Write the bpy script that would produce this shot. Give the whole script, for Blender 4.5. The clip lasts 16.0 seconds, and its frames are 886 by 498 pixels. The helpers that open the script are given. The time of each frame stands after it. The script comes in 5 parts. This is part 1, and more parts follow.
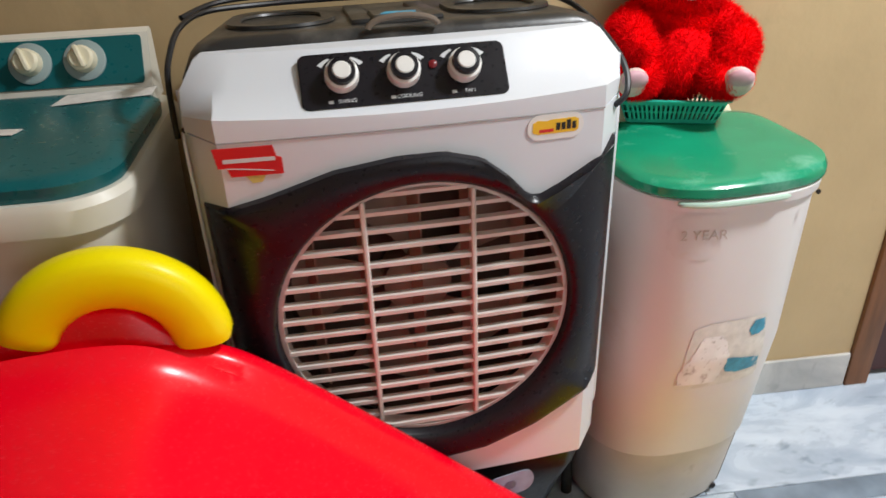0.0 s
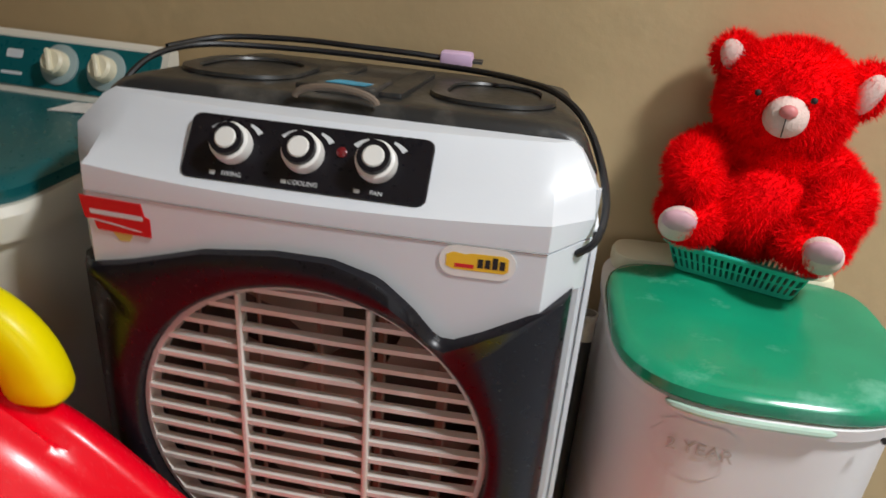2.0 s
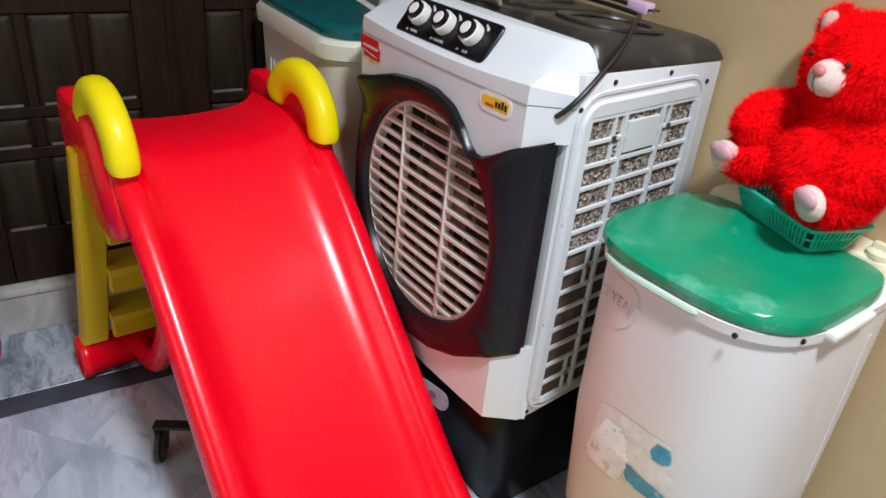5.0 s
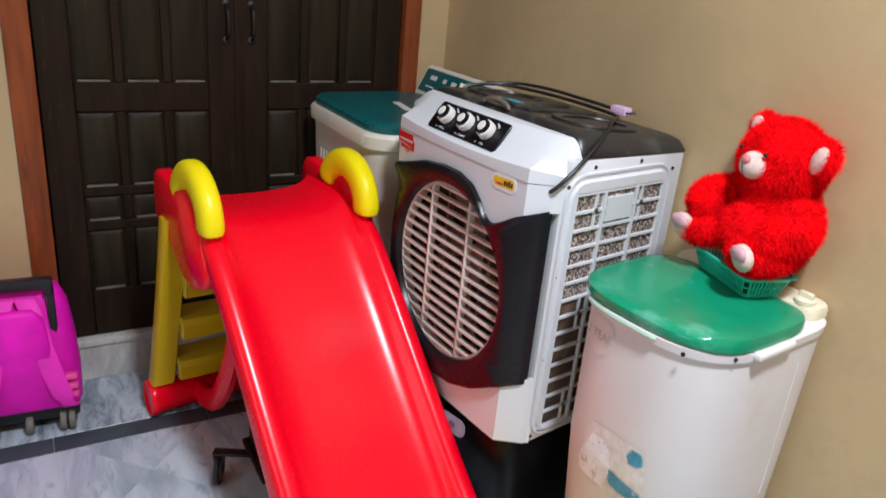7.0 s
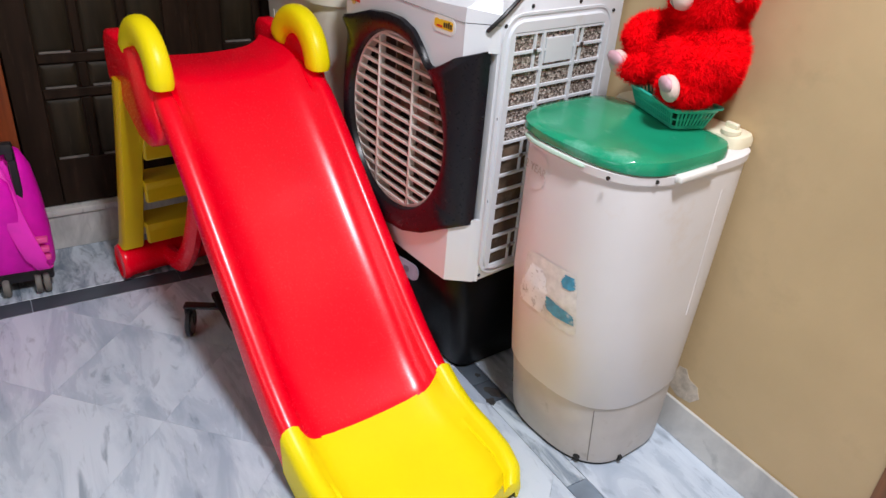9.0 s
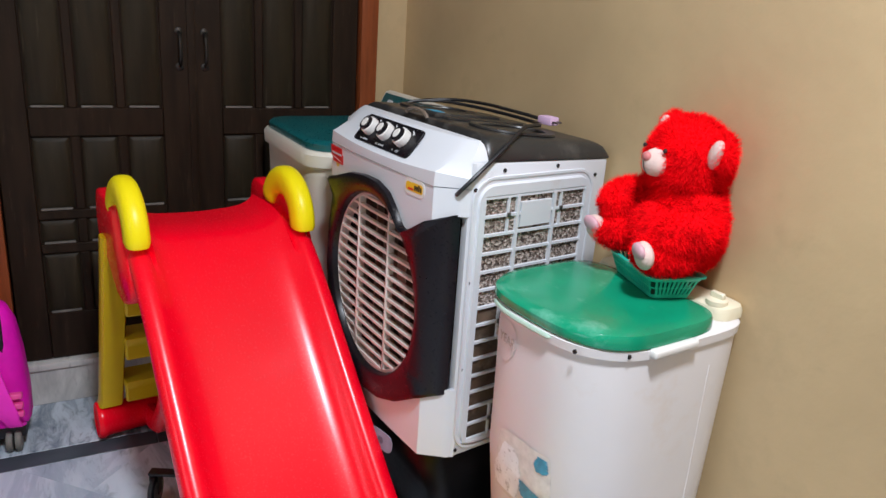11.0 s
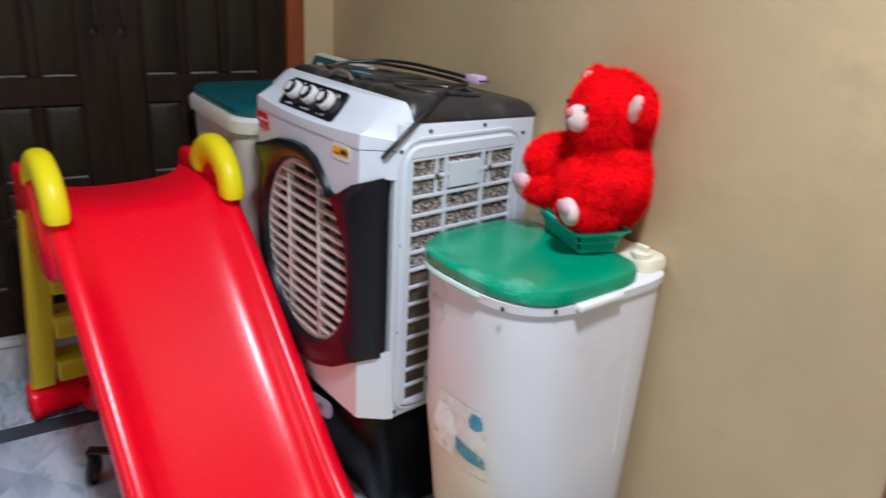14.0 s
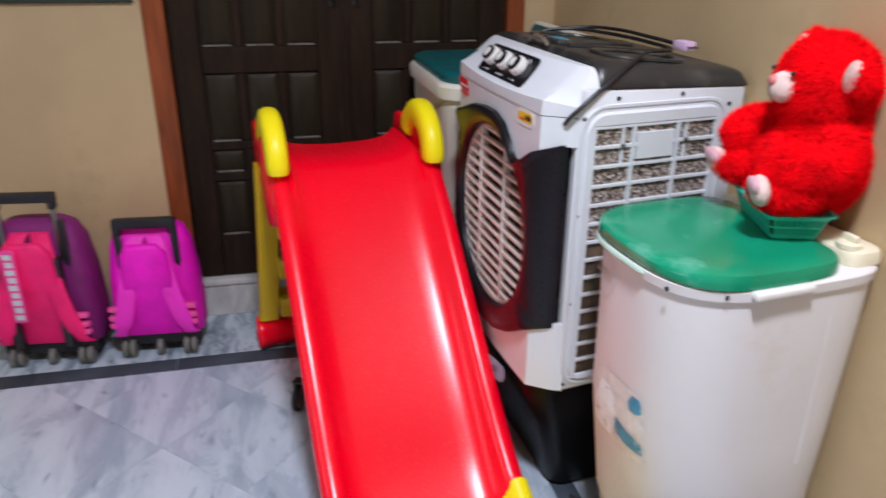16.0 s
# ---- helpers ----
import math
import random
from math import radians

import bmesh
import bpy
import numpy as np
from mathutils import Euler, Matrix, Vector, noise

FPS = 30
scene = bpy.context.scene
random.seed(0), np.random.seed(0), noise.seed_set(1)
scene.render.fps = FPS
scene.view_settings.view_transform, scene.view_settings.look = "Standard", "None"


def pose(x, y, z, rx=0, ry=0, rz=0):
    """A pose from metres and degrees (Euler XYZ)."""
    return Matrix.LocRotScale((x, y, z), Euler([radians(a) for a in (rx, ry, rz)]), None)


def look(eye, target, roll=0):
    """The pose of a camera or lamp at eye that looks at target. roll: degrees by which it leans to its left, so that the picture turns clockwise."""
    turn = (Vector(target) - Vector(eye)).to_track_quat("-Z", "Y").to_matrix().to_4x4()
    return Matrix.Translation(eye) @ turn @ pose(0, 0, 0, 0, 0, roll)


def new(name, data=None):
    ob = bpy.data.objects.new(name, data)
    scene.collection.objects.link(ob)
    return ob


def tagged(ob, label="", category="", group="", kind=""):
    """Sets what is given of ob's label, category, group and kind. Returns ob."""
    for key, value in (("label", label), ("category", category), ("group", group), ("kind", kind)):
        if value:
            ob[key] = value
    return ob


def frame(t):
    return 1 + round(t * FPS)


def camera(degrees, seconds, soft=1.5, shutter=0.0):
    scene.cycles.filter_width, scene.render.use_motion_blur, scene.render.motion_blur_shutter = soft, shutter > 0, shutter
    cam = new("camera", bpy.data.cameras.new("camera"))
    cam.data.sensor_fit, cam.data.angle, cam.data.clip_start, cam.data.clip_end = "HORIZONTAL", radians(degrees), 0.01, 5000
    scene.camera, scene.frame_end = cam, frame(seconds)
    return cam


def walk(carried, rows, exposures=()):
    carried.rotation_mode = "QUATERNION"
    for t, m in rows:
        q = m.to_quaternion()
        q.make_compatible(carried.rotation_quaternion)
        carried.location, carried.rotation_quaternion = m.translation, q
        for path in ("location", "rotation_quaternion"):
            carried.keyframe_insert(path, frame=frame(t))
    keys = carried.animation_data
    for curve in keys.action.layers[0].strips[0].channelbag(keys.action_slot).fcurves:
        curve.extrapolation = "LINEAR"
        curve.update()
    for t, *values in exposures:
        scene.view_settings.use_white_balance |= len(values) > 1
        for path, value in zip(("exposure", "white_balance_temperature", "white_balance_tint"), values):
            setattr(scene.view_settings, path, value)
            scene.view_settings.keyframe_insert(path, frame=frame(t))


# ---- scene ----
cam = camera(62.5, 16.0, shutter=0.5)
PATH = [
    (0, (-0.068, -0.865, 1.242), (0.294, 0.845, 0.27), -2.2),
    (0.5, (0.041, -0.839, 1.238), (0.315, 0.889, 0.269), 0.6),
    (1, (0.134, -0.804, 1.244), (0.057, 0.904, 0.207), -4.4),
    (1.5, (0.228, -0.705, 1.255), (0.097, 1.071, 0.346), 1.2),
    (2, (0.295, -0.667, 1.242), (0.106, 1.124, 0.373), 4.5),
    (2.5, (0.462, -0.735, 1.234), (-0.115, 0.932, 0.292), 5.6),
    (3, (0.607, -0.74, 1.228), (-0.339, 0.723, 0.246), 1.3),
    (3.5, (0.732, -0.695, 1.22), (-0.472, 0.5, 0.16), 1.9),
    (5.8, (1.169, -0.889, 1.283), (-0.234, 0.272, 0.457), 6.3),
    (6, (1.182, -0.922, 1.292), (-0.228, 0.271, 0.526), 5.3),
    (6.5, (1.223, -0.95, 1.317), (-0.226, 0.261, 0.659), 6.5),
    (7, (1.317, -0.974, 1.32), (-0.161, 0.16, 0.591), 5.5),
    (7.5, (1.374, -0.984, 1.313), (-0.09, 0.137, 0.539), 5.8),
    (8, (1.4, -1.0, 1.298), (0.0, 0.126, 0.419), 5.1),
    (8.5, (1.419, -0.973, 1.263), (0.109, 0.151, 0.252), 5.2),
    (9, (1.456, -0.964, 1.254), (0.111, 0.144, 0.272), 4.8),
    (9.5, (1.469, -0.95, 1.252), (0.108, 0.14, 0.273), 4.4),
    (10, (1.462, -0.882, 1.253), (0.02, 0.245, 0.446), 5.5),
    (10.2, (1.455, -0.854, 1.261), (-0.065, 0.264, 0.6), 5.4),
    (12.3, (1.489, -0.745, 1.245), (-0.08, 0.345, 0.653), 3.3),
    (12.5, (1.486, -0.738, 1.272), (-0.069, 0.35, 0.641), 2.8),
    (13, (1.481, -0.736, 1.268), (-0.066, 0.35, 0.615), 2.9),
    (13.5, (1.477, -0.746, 1.265), (-0.099, 0.279, 0.583), 2.9),
    (14, (1.487, -0.753, 1.256), (0.035, 0.431, 0.555), 3.2),
    (14.5, (1.483, -0.734, 1.255), (0.147, 0.565, 0.529), 3.6),
    (15, (1.497, -0.725, 1.266), (0.09, 0.463, 0.485), 1.5),
    (15.5, (1.547, -0.712, 1.257), (-0.023, 0.222, 0.444), 3.1),
    (16, (1.549, -0.645, 1.241), (-0.189, -0.038, 0.46), 0.6),
]
walk(cam, [(t, look(eye, target, roll)) for t, eye, target, roll in PATH],
     [(0, 0.22, 6500, 10), (0.5, 0.18, 6500, 10), (1.0, 0.22, 6500, 10), (1.5, -0.02, 6500, 10), (2, -0.12, 6500, 10), (2.5, 0.0, 6350, 12), (3.5, 0.06, 6300, 10),
      (6, 0.1, 6050, 11), (9, 0.09, 6330, 16), (12.5, 0.01, 5800, 11), (14.5, -0.07, 5700, 12), (16, 0.02, 5950, 17)])

# ---- light ----
world = bpy.data.worlds.new("room_air")
world.use_nodes = True
scene.world = world
bg = world.node_tree.nodes["Background"]
bg.inputs[0].default_value = (0.62, 0.72, 0.9, 1)
bg.inputs[1].default_value = 0.21


def area(name, eye, target, size, watts, colour):
    lamp = bpy.data.lights.new(name, "AREA")
    lamp.shape, lamp.size, lamp.energy, lamp.color = "DISK", size, watts, colour
    ob = new(name, lamp)
    ob.matrix_world = look(eye, target)
    return ob


area("ceiling_lamp_light", (1.45, -0.50, 2.62), (1.4, -0.50, 0), 0.30, 60, (0.95, 0.98, 1.0))
# added cool fill from behind the camera; the south wall has no opening
area("rear_fill_light", (1.0, -2.9, 1.7), (0.6, 0.2, 0.8), 1.3, 9, (0.82, 0.91, 1.0))

# ---- materials ----


def mat(name, rgb, rough=0.5, metal=0.0, scale=6.0, var=0.12, grain=120.0, bump=0.05, tint=None, tint_at=0.62,
        tint_scale=9.0, coat=0.0, spec=0.5, per_object=0.0, stretch=(1, 1, 1)):
    """Painted or moulded surface: broad tone drift, fine grain, optional stains of another tint."""
    m = bpy.data.materials.new(name)
    m.use_nodes = True
    t = m.node_tree
    n, l = t.nodes, t.links
    b = n["Principled BSDF"]
    geo = n.new("ShaderNodeTexCoord")
    mp = n.new("ShaderNodeMapping")
    mp.inputs["Scale"].default_value = stretch
    l.new(geo.outputs["Object"], mp.inputs[0])
    broad = n.new("ShaderNodeTexNoise")
    broad.inputs["Scale"].default_value, broad.inputs["Detail"].default_value = scale, 5
    l.new(mp.outputs[0], broad.inputs["Vector"])
    ramp = n.new("ShaderNodeMapRange")
    ramp.inputs[1].default_value, ramp.inputs[2].default_value = 0.3, 0.7
    ramp.inputs[3].default_value, ramp.inputs[4].default_value = 1 - var, 1 + var
    l.new(broad.outputs[0], ramp.inputs[0])
    mul = n.new("ShaderNodeMix")
    mul.data_type, mul.blend_type = "RGBA", "MULTIPLY"
    mul.inputs[0].default_value = 1
    mul.inputs[6].default_value = (*rgb, 1)
    l.new(ramp.outputs[0], mul.inputs[7])
    out = mul.outputs[2]
    if tint:
        st = n.new("ShaderNodeTexNoise")
        st.inputs["Scale"].default_value, st.inputs["Detail"].default_value, st.inputs["Roughness"].default_value = tint_scale, 8, 0.65
        l.new(mp.outputs[0], st.inputs["Vector"])
        sr = n.new("ShaderNodeMapRange")
        sr.inputs[1].default_value, sr.inputs[2].default_value = tint_at, tint_at + 0.16
        l.new(st.outputs[0], sr.inputs[0])
        mx = n.new("ShaderNodeMix")
        mx.data_type = "RGBA"
        mx.inputs[7].default_value = (*tint, 1)
        l.new(sr.outputs[0], mx.inputs[0])
        l.new(out, mx.inputs[6])
        out = mx.outputs[2]
    if per_object:
        oi = n.new("ShaderNodeObjectInfo")
        orr = n.new("ShaderNodeMapRange")
        orr.inputs[3].default_value, orr.inputs[4].default_value = 1 - per_object, 1 + per_object
        l.new(oi.outputs["Random"], orr.inputs[0])
        om = n.new("ShaderNodeMix")
        om.data_type, om.blend_type = "RGBA", "MULTIPLY"
        om.inputs[0].default_value = 1
        l.new(out, om.inputs[6])
        l.new(orr.outputs[0], om.inputs[7])
        out = om.outputs[2]
    l.new(out, b.inputs["Base Color"])
    fine = n.new("ShaderNodeTexNoise")
    fine.inputs["Scale"].default_value, fine.inputs["Detail"].default_value = grain, 4
    l.new(mp.outputs[0], fine.inputs["Vector"])
    rr = n.new("ShaderNodeMapRange")
    rr.inputs[3].default_value, rr.inputs[4].default_value = max(0.02, rough - 0.1), min(1, rough + 0.1)
    l.new(fine.outputs[0], rr.inputs[0])
    l.new(rr.outputs[0], b.inputs["Roughness"])
    if bump:
        bp = n.new("ShaderNodeBump")
        bp.inputs["Strength"].default_value, bp.inputs["Distance"].default_value = bump, 0.004
        l.new(fine.outputs[0], bp.inputs["Height"])
        l.new(bp.outputs[0], b.inputs["Normal"])
    b.inputs["Metallic"].default_value = metal
    b.inputs["Coat Weight"].default_value = coat
    b.inputs["Specular IOR Level"].default_value = spec
    return m


def marble(name, light, dark, vein, scale=3.0, rough=0.22):
    """Polished grey-white marble, each slab cut from another part of the stone."""
    m = bpy.data.materials.new(name)
    m.use_nodes = True
    n, l = m.node_tree.nodes, m.node_tree.links
    b = n["Principled BSDF"]
    tc, oi = n.new("ShaderNodeTexCoord"), n.new("ShaderNodeObjectInfo")
    mp = n.new("ShaderNodeMapping")
    mp.inputs["Scale"].default_value = (1.0, 3.4, 1.0)
    rnd = n.new("ShaderNodeMath")
    rnd.operation = "MULTIPLY"
    rnd.inputs[1].default_value = 40
    l.new(oi.outputs["Random"], rnd.inputs[0])
    cx = n.new("ShaderNodeCombineXYZ")
    l.new(rnd.outputs[0], cx.inputs[0])
    l.new(rnd.outputs[0], cx.inputs[2])
    l.new(cx.outputs[0], mp.inputs["Location"])
    rz = n.new("ShaderNodeMath")
    rz.operation = "MULTIPLY"
    rz.inputs[1].default_value = 1.9
    l.new(oi.outputs["Random"], rz.inputs[0])
    cz = n.new("ShaderNodeCombineXYZ")
    l.new(rz.outputs[0], cz.inputs[2])
    l.new(cz.outputs[0], mp.inputs["Rotation"])
    l.new(tc.outputs["Object"], mp.inputs[0])
    big = n.new("ShaderNodeTexNoise")
    big.inputs["Scale"].default_value, big.inputs["Detail"].default_value, big.inputs["Distortion"].default_value = scale, 10, 0.7
    big.inputs["Roughness"].default_value = 0.62
    l.new(mp.outputs[0], big.inputs["Vector"])
    r1 = n.new("ShaderNodeValToRGB")
    r1.color_ramp.elements[0].position, r1.color_ramp.elements[0].color = 0.36, (*dark, 1)
    r1.color_ramp.elements[1].position, r1.color_ramp.elements[1].color = 0.58, (*light, 1)
    l.new(big.outputs[0], r1.inputs[0])
    vn = n.new("ShaderNodeTexNoise")
    vn.inputs["Scale"].default_value, vn.inputs["Detail"].default_value, vn.inputs["Distortion"].default_value = scale * 2.6, 9, 0.5
    streak = n.new("ShaderNodeMapping")
    streak.inputs["Scale"].default_value = (1.2, 1.8, 1.0)
    l.new(mp.outputs[0], streak.inputs[0])
    l.new(streak.outputs[0], vn.inputs["Vector"])
    vr = n.new("ShaderNodeMapRange")
    vr.inputs[1].default_value, vr.inputs[2].default_value = 0.60, 0.74
    vr.inputs[3].default_value, vr.inputs[4].default_value = 0.0, 0.7
    l.new(vn.outputs[0], vr.inputs[0])
    mx = n.new("ShaderNodeMix")
    mx.data_type = "RGBA"
    mx.inputs[7].default_value = (*vein, 1)
    l.new(vr.outputs[0], mx.inputs[0])
    l.new(r1.outputs[0], mx.inputs[6])
    l.new(mx.outputs[2], b.inputs["Base Color"])
    wear = n.new("ShaderNodeMapRange")
    wear.inputs[3].default_value, wear.inputs[4].default_value = rough - 0.08, rough + 0.2
    l.new(big.outputs[0], wear.inputs[0])
    l.new(wear.outputs[0], b.inputs["Roughness"])
    return m


def speckle(name, lo, mid, hi, scale):
    """Honeycomb cooling pad: a crumbly mix of dark holes, brown paper and pale lime."""
    m = bpy.data.materials.new(name)
    m.use_nodes = True
    n, l = m.node_tree.nodes, m.node_tree.links
    b = n["Principled BSDF"]
    tc = n.new("ShaderNodeTexCoord")
    v = n.new("ShaderNodeTexVoronoi")
    v.inputs["Scale"].default_value = scale
    l.new(tc.outputs["Object"], v.inputs["Vector"])
    r = n.new("ShaderNodeValToRGB")
    e = r.color_ramp.elements
    e[0].position, e[0].color = 0.15, (*lo, 1)
    e[1].position, e[1].color = 0.85, (*hi, 1)
    k = r.color_ramp.elements.new(0.5)
    k.color = (*mid, 1)
    l.new(v.outputs["Color"], r.inputs[0])
    l.new(r.outputs[0], b.inputs["Base Color"])
    bp = n.new("ShaderNodeBump")
    bp.inputs["Strength"].default_value, bp.inputs["Distance"].default_value = 0.8, 0.006
    l.new(v.outputs["Distance"], bp.inputs["Height"])
    l.new(bp.outputs[0], b.inputs["Normal"])
    b.inputs["Roughness"].default_value = 0.95
    return m


M_WALL = mat("wall_paint", (0.53, 0.392, 0.215), 0.62, scale=2.2, var=0.12, grain=30, bump=0.25, tint=(0.46, 0.345, 0.19), tint_at=0.56, tint_scale=4.5)
M_CEIL = mat("ceiling_paint", (0.78, 0.76, 0.70), 0.8, scale=1.2, var=0.04, grain=80, bump=0.05)
M_MARBLE = marble("floor_marble", (0.60, 0.68, 0.775), (0.37, 0.445, 0.545), (0.17, 0.225, 0.29), 2.8)
M_MARBLE2 = marble("border_marble", (0.56, 0.64, 0.72), (0.17, 0.22, 0.28), (0.10, 0.14, 0.18), 6.0)
M_SKIRT = marble("skirting_marble", (0.63, 0.625, 0.60), (0.40, 0.405, 0.40), (0.26, 0.265, 0.26), 4.0, 0.35)
M_SLATE = mat("slate_band", (0.055, 0.068, 0.085), 0.35, scale=8, var=0.3, grain=60, bump=0.1, per_object=0.25)
M_BAND2 = mat("grey_blue_band_stone", (0.20, 0.255, 0.32), 0.35, scale=9, var=0.35, grain=60, bump=0.1)
M_GROUT = mat("floor_grout", (0.50, 0.56, 0.63), 0.9, scale=12, var=0.2)
M_DOOR = mat("dark_door_stain", (0.019, 0.0105, 0.006), 0.5, scale=5, var=0.35, grain=90, bump=0.12, stretch=(6, 6, 0.7), tint=(0.045, 0.028, 0.017), tint_at=0.58, spec=0.16)
M_DOORP = mat("door_panel_stain", (0.0235, 0.017, 0.0092), 0.5, scale=4, var=0.4, grain=80, bump=0.12, stretch=(6, 6, 0.6), tint=(0.060, 0.045, 0.028), tint_at=0.60, spec=0.2)
# dust tone, with the light on the bevel edges put into it
M_LIT_DUST = mat("lit_dusty_bevel", (0.15, 0.135, 0.12), 0.7, scale=20, var=0.35, grain=150, bump=0.1, stretch=(1, 1, 1))
M_FRAME = mat("reddish_frame_wood", (0.25, 0.062, 0.018), 0.42, scale=7, var=0.3, grain=70, bump=0.1, stretch=(6, 6, 0.6), tint=(0.15, 0.04, 0.015), tint_at=0.56, spec=0.3)
M_FRAME2 = mat("brown_frame_wood", (0.20, 0.078, 0.024), 0.45, scale=7, var=0.3, grain=70, bump=0.1, stretch=(6, 6, 0.6), tint=(0.30, 0.2, 0.11), tint_at=0.70, tint_scale=30)
M_STEEL = mat("dull_steel", (0.30, 0.29, 0.28), 0.4, metal=1.0, scale=20, var=0.1)
M_IRON = mat("dark_iron", (0.045, 0.040, 0.036), 0.5, metal=0.8, scale=20, var=0.2)
M_WHITE = mat("white_shell_plastic", (0.68, 0.71, 0.755), 0.34, scale=3, var=0.035, grain=200, bump=0.02, tint=(0.62, 0.60, 0.57), tint_at=0.66, tint_scale=7)
M_GRILLE = mat("dusty_grille_plastic", (0.68, 0.62, 0.575), 0.55, scale=14, var=0.1, grain=150, bump=0.06, tint=(0.5, 0.42, 0.36), tint_at=0.62, tint_scale=26)
M_BLACK = mat("black_gloss_plastic", (0.008, 0.007, 0.010), 0.30, scale=5, var=0.2, grain=160, bump=0.02, spec=0.3)
M_CAP = mat("dusty_black_plastic", (0.024, 0.024, 0.024), 0.36, scale=6, var=0.25, grain=120, bump=0.04, tint=(0.085, 0.08, 0.072), tint_at=0.54, tint_scale=11)
M_TANK = mat("tank_black_plastic", (0.006, 0.006, 0.007), 0.36, scale=7, var=0.3, grain=120, bump=0.04, tint=(0.016, 0.016, 0.016), tint_at=0.62, tint_scale=26, spec=0.13)
M_PAD = speckle("honeycomb_pad", (0.05, 0.035, 0.028), (0.26, 0.20, 0.165), (0.62, 0.55, 0.50), 210)
M_PAD2 = mat("wet_brown_pad", (0.085, 0.055, 0.034), 0.9, scale=18, var=0.5, grain=130, bump=0.5, tint=(0.17, 0.13, 0.09), tint_at=0.58, tint_scale=22)
M_INNER = mat("fan_chamber_brown", (0.075, 0.045, 0.032), 0.85, scale=9, var=0.3)
M_FAN = mat("fan_blade_plastic", (0.27, 0.175, 0.13), 0.7, scale=12, var=0.2)
M_RED = mat("red_slide_plastic", (0.97, 0.0, 0.016), 0.25, scale=3, var=0.04, grain=220, bump=0.012, tint=(0.95, 0.001, 0.024), tint_at=0.60, tint_scale=5, spec=0.42)
M_YELLOW = mat("yellow_slide_plastic", (0.95, 0.80, 0.0), 0.34, scale=3, var=0.04, grain=200, bump=0.03, spec=0.3)
# slide yellow with the shadow on the ladder put into the colour
M_YELLOW_SHADED = mat("shaded_yellow_plastic", (0.66, 0.46, 0.002), 0.34, scale=3, var=0.06, grain=200, bump=0.03)
M_TEAL = mat("teal_lid_plastic", (0.004, 0.105, 0.115), 0.3, scale=5, var=0.15, grain=90, bump=0.04, tint=(0.03, 0.16, 0.17), tint_at=0.6, tint_scale=8)
M_WM = mat("cream_washer_plastic", (0.70, 0.67, 0.58), 0.4, scale=4, var=0.05, grain=160, bump=0.03)
M_GREEN = mat("green_lid_plastic", (0.008, 0.28, 0.145), 0.17, scale=5, var=0.22, grain=60, bump=0.012, tint=(0.13, 0.43, 0.30), tint_at=0.57, tint_scale=9)
M_SPIN = mat("aged_white_plastic", (0.755, 0.73, 0.73), 0.38, scale=3, var=0.05, grain=140, bump=0.03, tint=(0.70, 0.61, 0.54), tint_at=0.58, tint_scale=4)
M_SPINB = mat("dirty_base_plastic", (0.60, 0.565, 0.54), 0.55, scale=7, var=0.12, grain=90, bump=0.06, tint=(0.34, 0.29, 0.24), tint_at=0.62, tint_scale=12)
M_CREAM = mat("cream_plastic", (0.76, 0.70, 0.52), 0.42, scale=6, var=0.06)
M_BASKET = mat("sea_green_plastic", (0.03, 0.52, 0.38), 0.34, scale=8, var=0.08)
M_FUR = mat("red_plush", (0.98, 0.0, 0.004), 0.95, scale=20, var=0.25, grain=260, bump=0.6, spec=0.1)
M_FUR.node_tree.nodes["Principled BSDF"].inputs["Sheen Weight"].default_value = 0.7
M_FUR.node_tree.nodes["Principled BSDF"].inputs["Sheen Tint"].default_value = (1.0, 0.02, 0.02, 1)
M_PAW = mat("pale_plush", (0.72, 0.55, 0.50), 0.9, scale=30, var=0.12, grain=300, bump=0.4, spec=0.1)
M_PINKSATIN = mat("lilac_satin", (0.62, 0.36, 0.42), 0.5, scale=30, var=0.12)
M_NOSE = mat("pink_nose", (0.68, 0.22, 0.22), 0.5)
M_DARK = mat("dark_seam", (0.012, 0.010, 0.010), 0.7)
M_CORD = mat("black_cable", (0.010, 0.010, 0.012), 0.45)
M_LILAC = mat("lilac_plug_plastic", (0.66, 0.46, 0.66), 0.4)
M_RIM = mat("knob_white", (0.78, 0.77, 0.74), 0.35, scale=20, var=0.05)
M_PRINT = mat("white_print", (0.62, 0.64, 0.66), 0.5)
M_STRED = mat("red_sticker", (0.62, 0.012, 0.018), 0.35)
M_STYEL = mat("yellow_sticker", (0.78, 0.47, 0.02), 0.4)
M_STPALE = mat("pale_sticker", (0.72, 0.70, 0.66), 0.45, scale=60, var=0.12)
M_STBLUE = mat("faded_blue_print", (0.05, 0.30, 0.46), 0.5, scale=60, var=0.3, tint=(0.6, 0.62, 0.62), tint_at=0.58, tint_scale=50)
M_PAPER = mat("torn_paper", (0.86, 0.86, 0.87), 0.85, scale=30, var=0.08, tint=(0.36, 0.31, 0.30), tint_at=0.56, tint_scale=70)
M_LABELB = mat("steel_blue_label", (0.22, 0.29, 0.40), 0.45, scale=40, var=0.2)
M_LABELD = mat("label_ink", (0.10, 0.13, 0.19), 0.5)
M_MAGENTA = mat("magenta_nylon", (0.95, 0.002, 0.60), 0.6, scale=14, var=0.15, grain=420, bump=0.25)
M_PINK = mat("hot_pink_nylon", (0.97, 0.008, 0.17), 0.6, scale=14, var=0.15, grain=420, bump=0.25)
M_PURPLE = mat("purple_nylon", (0.22, 0.012, 0.16), 0.6, scale=14, var=0.2, grain=420, bump=0.25)
M_STRAP = mat("light_magenta_webbing", (1.0, 0.03, 0.62), 0.55, scale=20, var=0.1, grain=380, bump=0.3)
